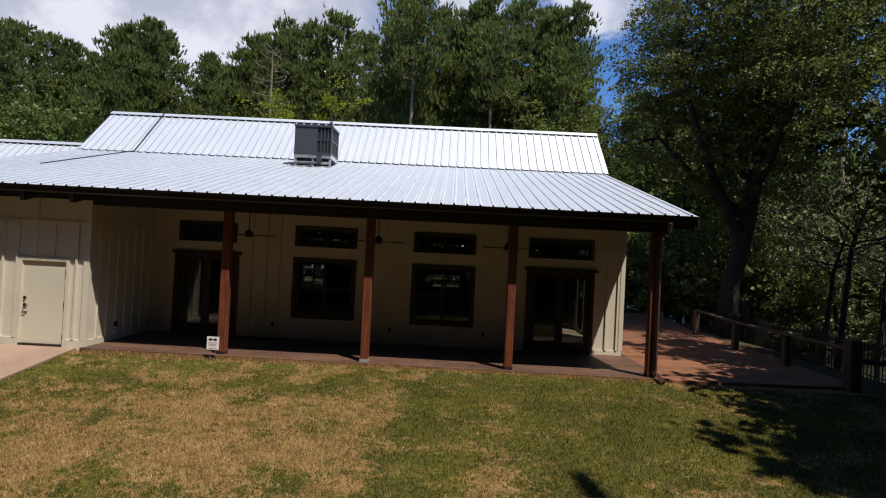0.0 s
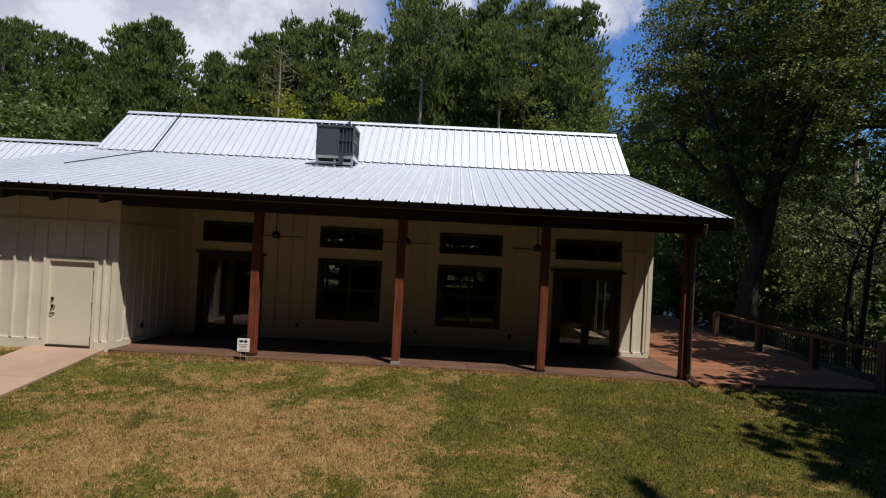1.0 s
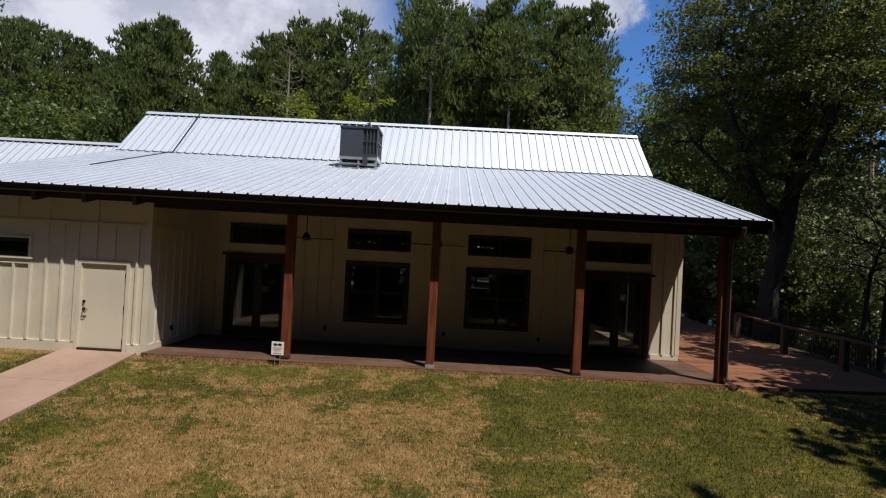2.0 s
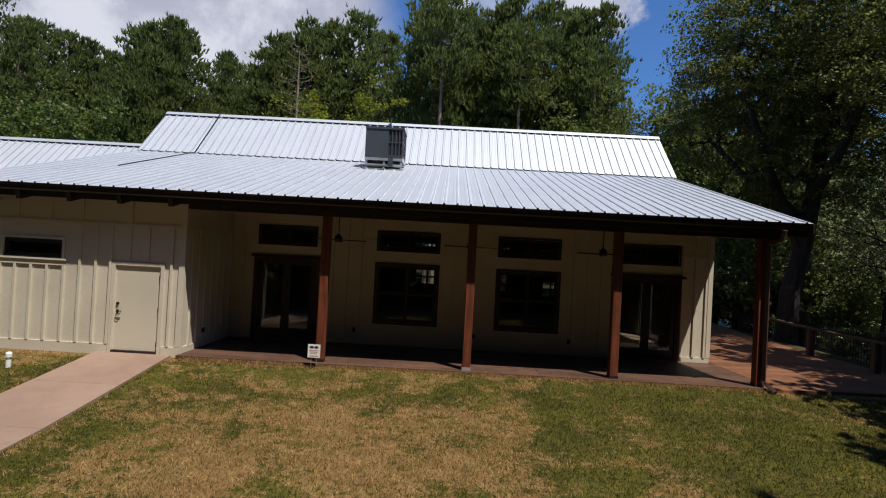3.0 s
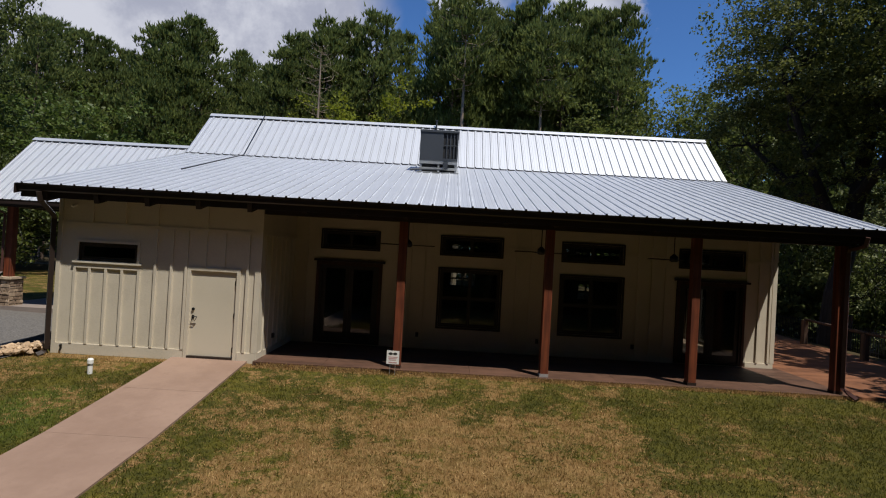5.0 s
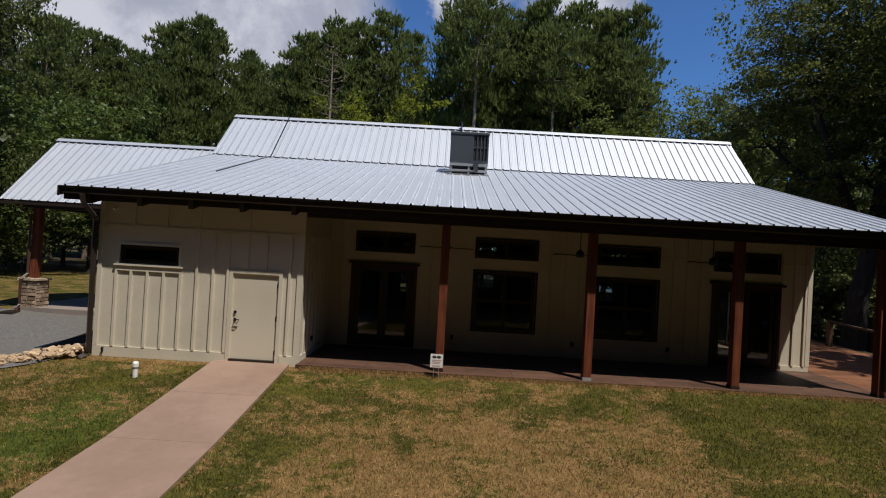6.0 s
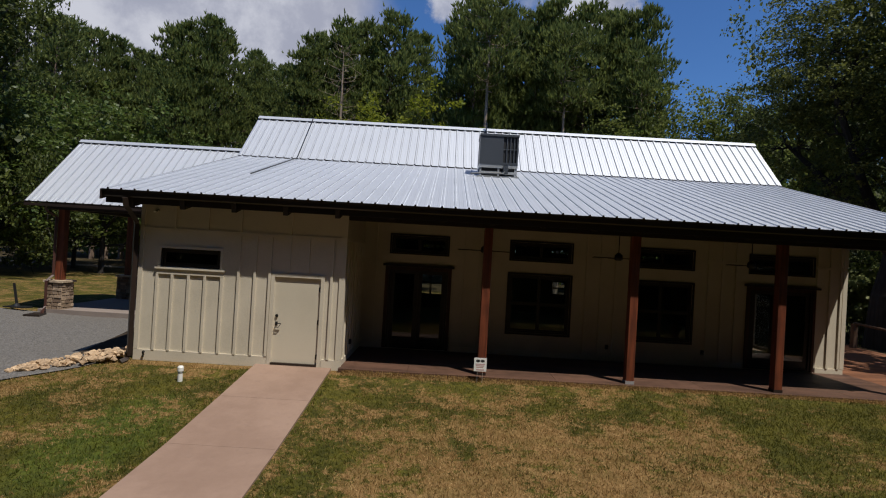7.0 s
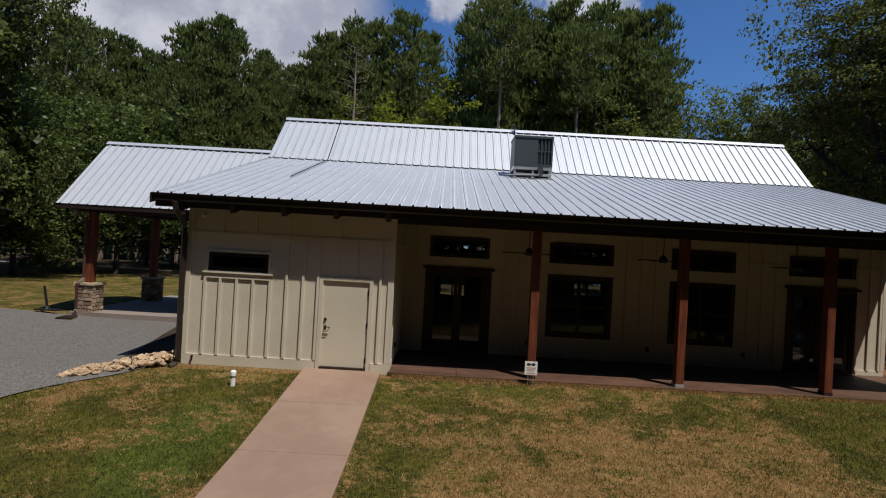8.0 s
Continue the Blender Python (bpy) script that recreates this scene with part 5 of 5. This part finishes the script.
for k in range(29):  # the wood behind
    x, y = -62 + 3.0 * k + rnd.uniform(-0.8, 0.8), rnd.uniform(58, 70)
    s = rnd.uniform(0.86, 0.96) if x < 5 else rnd.uniform(0.80, 0.9) if x < 16 else rnd.uniform(0.55, 0.7)
    put(FAR_PINES[k % 2], x, y, 1.3, rnd.uniform(0, 6.3), s)
for k in range(6):  # and the wood across the lawn, behind the camera
    put(FAR_PINES[k % 2], -40 + 14 * k + rnd.uniform(-1, 1), rnd.uniform(-14, -10), 1.0, rnd.uniform(0, 6.3), rnd.uniform(0.9, 1.1))

bare = pine("dead_pine", 31, 20.0, 0.3, 2.2, 75, None, M_PALEBARK, "bare dead pine with thin grey twigs", dead=True)
first(bare, -15.9, 44.0, 1.02, 0.4)
pale = pine("pine_tree", 32, 25.0, 0.66, 3.0, 50, M_NEEDLE, M_PALEBARK, "tall pine with a pale bare lower trunk")
first(pale, -4.0, 43.0, 0.98, 1.0)
put(pale, 2.6, 44.0, 0.9, 2.0)
put(pale, 8.4, 43.0, 0.8, 4.0)
put(pale, 21.2, 29.5, 0.9, 1.0)

LEAFY = "dense dark-green broadleaf tree at the wood's edge"
B1 = broadleaf("broadleaf_tree", 51, 12.0, 2.0, 5.5, 6000, 0.28, M_LEAF, M_OAKBARK, LEAFY, 0.2, clump=0.9)
B2 = broadleaf("broadleaf_tree", 52, 10.0, 1.4, 5.0, 5500, 0.3, M_LEAFDARK, M_OAKBARK, LEAFY, 0.16, clump=0.9)
YOUNG = broadleaf("young_tree", 53, 15.0, 4.0, 4.0, 8500, 0.24, M_LEAFBRIGHT, M_OAKBARK, "yellow-green young broadleaf tree at the wood's edge", 0.1, group="young trees")
first(B1, -31.5, 38.5, 1.0, 0.5)
first(B2, -36.0, 42.0, 1.1, 1.5)
EDGE = broadleaf("broadleaf_tree", 54, 15.0, 2.0, 7.0, 16000, 0.23, M_LEAFDARK, M_OAKBARK, LEAFY, 0.25, clump=1.0)
first(EDGE, -34.3, 29.8, 0.64, 2.9, 1.38)
put(EDGE, -37.5, 31.0, 1.05, 0.8)
put(EDGE, -36.5, 33.0, 0.8, 0.4, 1.35)
# beside the wood, by the field and round the drive
for k, (x, y, s, src) in enumerate([(-34.5, 33, 0.9, 0), (-39.5, 37, 1.1, 0), (-29.0, 44, 0.95, 0), (-42, 46, 1.1, 1), (-26.0, 46, 0.9, 1), (-22, 45, 0.9, 1),
                                    (10.2, 37.5, 0.95, 0), (13.5, 41.5, 0.9, 0), (17.0, 45, 1.05, 0), (19.5, 41, 1.05, 1), (22.5, 38, 0.65, 0), (26.5, 39, 0.65, 0)] ):
    put((B1, B2)[src], x, y, s, 1.7 * k)
GREEN = broadleaf("broadleaf_tree", 55, 20.0, 2.5, 5.6, 12000, 0.24, M_LEAFGREEN, M_OAKBARK, "yellow-green broadleaf tree in full sun", 0.2, clump=1.0)
first(GREEN, 13.4, 43.0, 1.0, 1.0)
for x, y, q in ((10.9, 41.5, 0.9), (16.6, 44.0, 1.0), (20.0, 45.0, 1.1)):
    put(GREEN, x, y, q, 2.1 * x)
put(B2, -33.5, 50.0, 0.9, 0.4)
put(B2, -37.5, 53.0, 1.0, 2.4)
first(YOUNG, -10.6, 37.5, 1.0, 0.3)
put(YOUNG, -8.3, 38.0, 0.9, 2.3)

# the big oak by the terrace, its neighbours and the thin stems on the bank
SHADE = broadleaf("oak_tree", 62, 20.0, 8.0, 3.8, 8000, 0.44, M_LEAFDARK, M_OAKBARK, "dark spreading oak out of view, placed for its shade", 0.35, 3, "lawn trees", clump=0.9)
OAK = lobed_oak("oak_tree", 61, [(0.5, 0.3, 14.0, 6.0, 5.6, 6.6), (-4.1, 0.0, 12.2, 2.5, 2.9, 2.5), (-3.3, 3.6, 9.6, 2.6, 2.8, 1.9), (-0.6, -3.0, 10.2, 3.4, 2.4, 2.4), (-0.8, 0.6, 7.4, 3.4, 3.0, 2.0)], 1000, 98000, 0.125, M_OAKLEAF, M_OAKBARK, "large dark spreading oak beside the terrace", 0.42)
first(OAK, 13.0, 22.6)
put(EDGE, 15.4, 36.0, 0.9, 0.7, 1.2)
put(EDGE, 16.2, 31.5, 0.7, 5.5, 1.05)
put(EDGE, 27.2, 37.0, 0.75, 3.1, 1.0)
put(EDGE, 31.5, 40.5, 0.8, 4.4, 1.0)
SLIM = broadleaf("slim_tree", 71, 12.0, 5.0, 3.6, 1500, 0.16, M_SUNLIT_SHRUB, M_OAKBARK, "slim leaning tree on the pond bank", 0.12, 2, "bank trees", (1.4, 0.4), 0.8, 4.2)
first(SLIM, 15.6, 21.6, 1.0, 0.2)
for k, (x, y) in enumerate([(17.0, 24.5), (18.3, 23.0), (19.3, 26.5), (21.2, 25.5), (18.0, 30.0), (22.5, 28.5), (22.5, 24.0), (25.0, 31.0), (20.5, 33.0), (27.5, 27.5)]):
    put(SLIM, x, y, rnd.uniform(0.85, 1.15), rnd.uniform(0, 6.3))
for k, (x, y, h) in enumerate([(24.5, 45, 21), (28, 47, 22), (34, 50, 22), (29, 54, 22), (16.5, 54, 14), (33, 56, 23), (38, 42, 19)]):
    put(FAR_PINES[k % 2], x, y, 1.1, 1.3 * k, h / 25.0)


def far_wood(name, seed, path, height, depth, count, size, label, mat=M_LEAFDARK, fill=0.6):
    """A distant belt of trees as one mass of foliage with an uneven top."""
    rng = np.random.default_rng(seed)
    path = np.array(path, dtype=float)
    u = rng.random(count) * (len(path) - 1)
    i = np.minimum(u.astype(int), len(path) - 2)
    f = (u - i)[:, None]
    base = path[i] * (1 - f) + path[i + 1] * f
    crest = height * (0.78 + 0.13 * np.sin(u * 9.0) + 0.09 * np.sin(u * 23.0 + 1.0))
    pts = np.column_stack([base[:, 0], base[:, 1] + rng.normal(0, depth, count), crest * rng.random(count) ** fill - 1.5])
    v, f = leaf_faces(pts, size, rng, 0.2)
    return solid(name, numpy_mesh(name, v, f, [mat]), None, label, "wood", "stuff")


far_wood("back_wood", 84, [(-66, 68), (-20, 66), (24, 63)], 17, 2.0, 15000, 0.9, "dark understory of the pine wood")
far_wood("far_wood", 81, [(38, 120), (70, 96), (105, 62), (130, 20)], 27, 3.5, 18000, 1.1, "green wood on the pond's far bank", M_LEAF)
# south_wood is out of view; it blocks low sky and dims the porch
far_wood("south_wood", 82, [(-70, 4), (-45, -5), (-20, -6.5), (0, -7), (20, -6.5), (45, -5), (70, 0)], 30, 1.3, 34000, 1.6, "dense unseen wood south of the lawn, leaf colour darkened", M_LEAFDEEP, 1.0)
far_wood("west_wood", 83, [(-120, -10), (-105, 40), (-85, 75), (-60, 95)], 20, 3.5, 14000, 1.2, "dark wood beyond the western field")
SHRUB = broadleaf("bank_shrub", 73, 4.5, 0.6, 2.4, 2600, 0.26, M_SUNLIT_SHRUB, M_OAKBARK, "sunlit green shrub on the pond bank", 0.06, 2, "bank shrubs", clump=0.6)
first(SHRUB, 18.5, 28.5, 1.0, 0.3)
for k, (x, y, q) in enumerate([(21.5, 31.5, 1.1), (24.5, 32.5, 1.3), (17.0, 33.0, 1.2), (27.0, 34.5, 1.5), (20.0, 36.5, 1.6), (23.5, 37.0, 1.8), (22.8, 28.0, 0.7), (26.5, 30.0, 0.8), (19.6, 31.5, 0.9), (15.5, 41.5, 1.5), (18.2, 46.5, 1.7), (14.2, 39.5, 1.2), (13.1, 32.6, 0.55), (15.2, 37.0, 0.9), (16.8, 30.2, 1.2), (12.4, 31.0, 0.9), (14.2, 35.0, 1.2), (19.2, 34.0, 1.6), (25.5, 36.0, 1.9), (28.5, 38.5, 2.2), (32.0, 36.5, 2.0), (23.0, 41.0, 2.2)]):
    put(SHRUB, x, y, q, rnd.uniform(0, 6.3))
# trees south-east of the lawn that shade it
first(SHADE, 14.9, 3.4, 1.0, 1.0)
put(SHADE, 17.2, 7.4, 1.0, 3.0)
put(SHADE, 11.7, 7.3, 0.6, 5.6)
put(SHADE, 11.8, 9.5, 0.5, 2.2)
put(SHADE, 10.2, 8.5, 0.42, 0.9)
put(SHADE, 12.3, 10.9, 0.55, 1.5)
put(SHADE, 18.8, 11.4, 0.95, 4.2)
put(SHADE, 15.4, 12.6, 0.9, 0.4)
# unseen tree added to keep sun off the big oak's trunk
put(SHADE, 18.2, 17.8, 0.75, 2.6)
# unseen tree added in the west to darken the trees past the drive
put(SHADE, -27.0, 15.5, 0.8, 1.9)

# ---- grass blades on the near lawn ----
rng = np.random.default_rng(3)
N = 330000
bx, by = rng.uniform(-19.5, 11.0, N), 12.72 - 8.6 * rng.random(N) ** 0.9
edge = np.array([drive_edge(v) for v in np.linspace(4, 13, 200)])
keep = (bx > np.interp(by, np.linspace(4, 13, 200), edge) + 0.03) & ~((bx > -10.99) & (bx < -9.13)) & ~((by > 12.66) & (bx > -9.0))
keep &= bx < 0.95 * by + 1.5
bx, by = bx[keep], by[keep]
bz = np.array([ground_z(a, b) for a, b in zip(bx, by)]) - 0.004
ex = rng.uniform(-8.9, 5.1, 9000)
ey = 12.69 - 0.14 * rng.random(9000) ** 2
ez = np.array([ground_z(a, b) for a, b in zip(ex, ey)]) - 0.004
bx, by, bz = np.concatenate([bx, ex]), np.concatenate([by, ey]), np.concatenate([bz, ez])
pts = np.stack([bx, by, bz], axis=1)
ways = np.tile(np.array((0.0, 0.0, 1.0)), (len(pts), 1))
v, f = tuft_faces(pts, ways, 0.068, 0.0125, rng, 1, 0.75)
solid("grass", numpy_mesh("grass", v, f, [M_BLADE]), None, "short mown grass, green with straw-coloured burnt patches", "grass", "stuff")
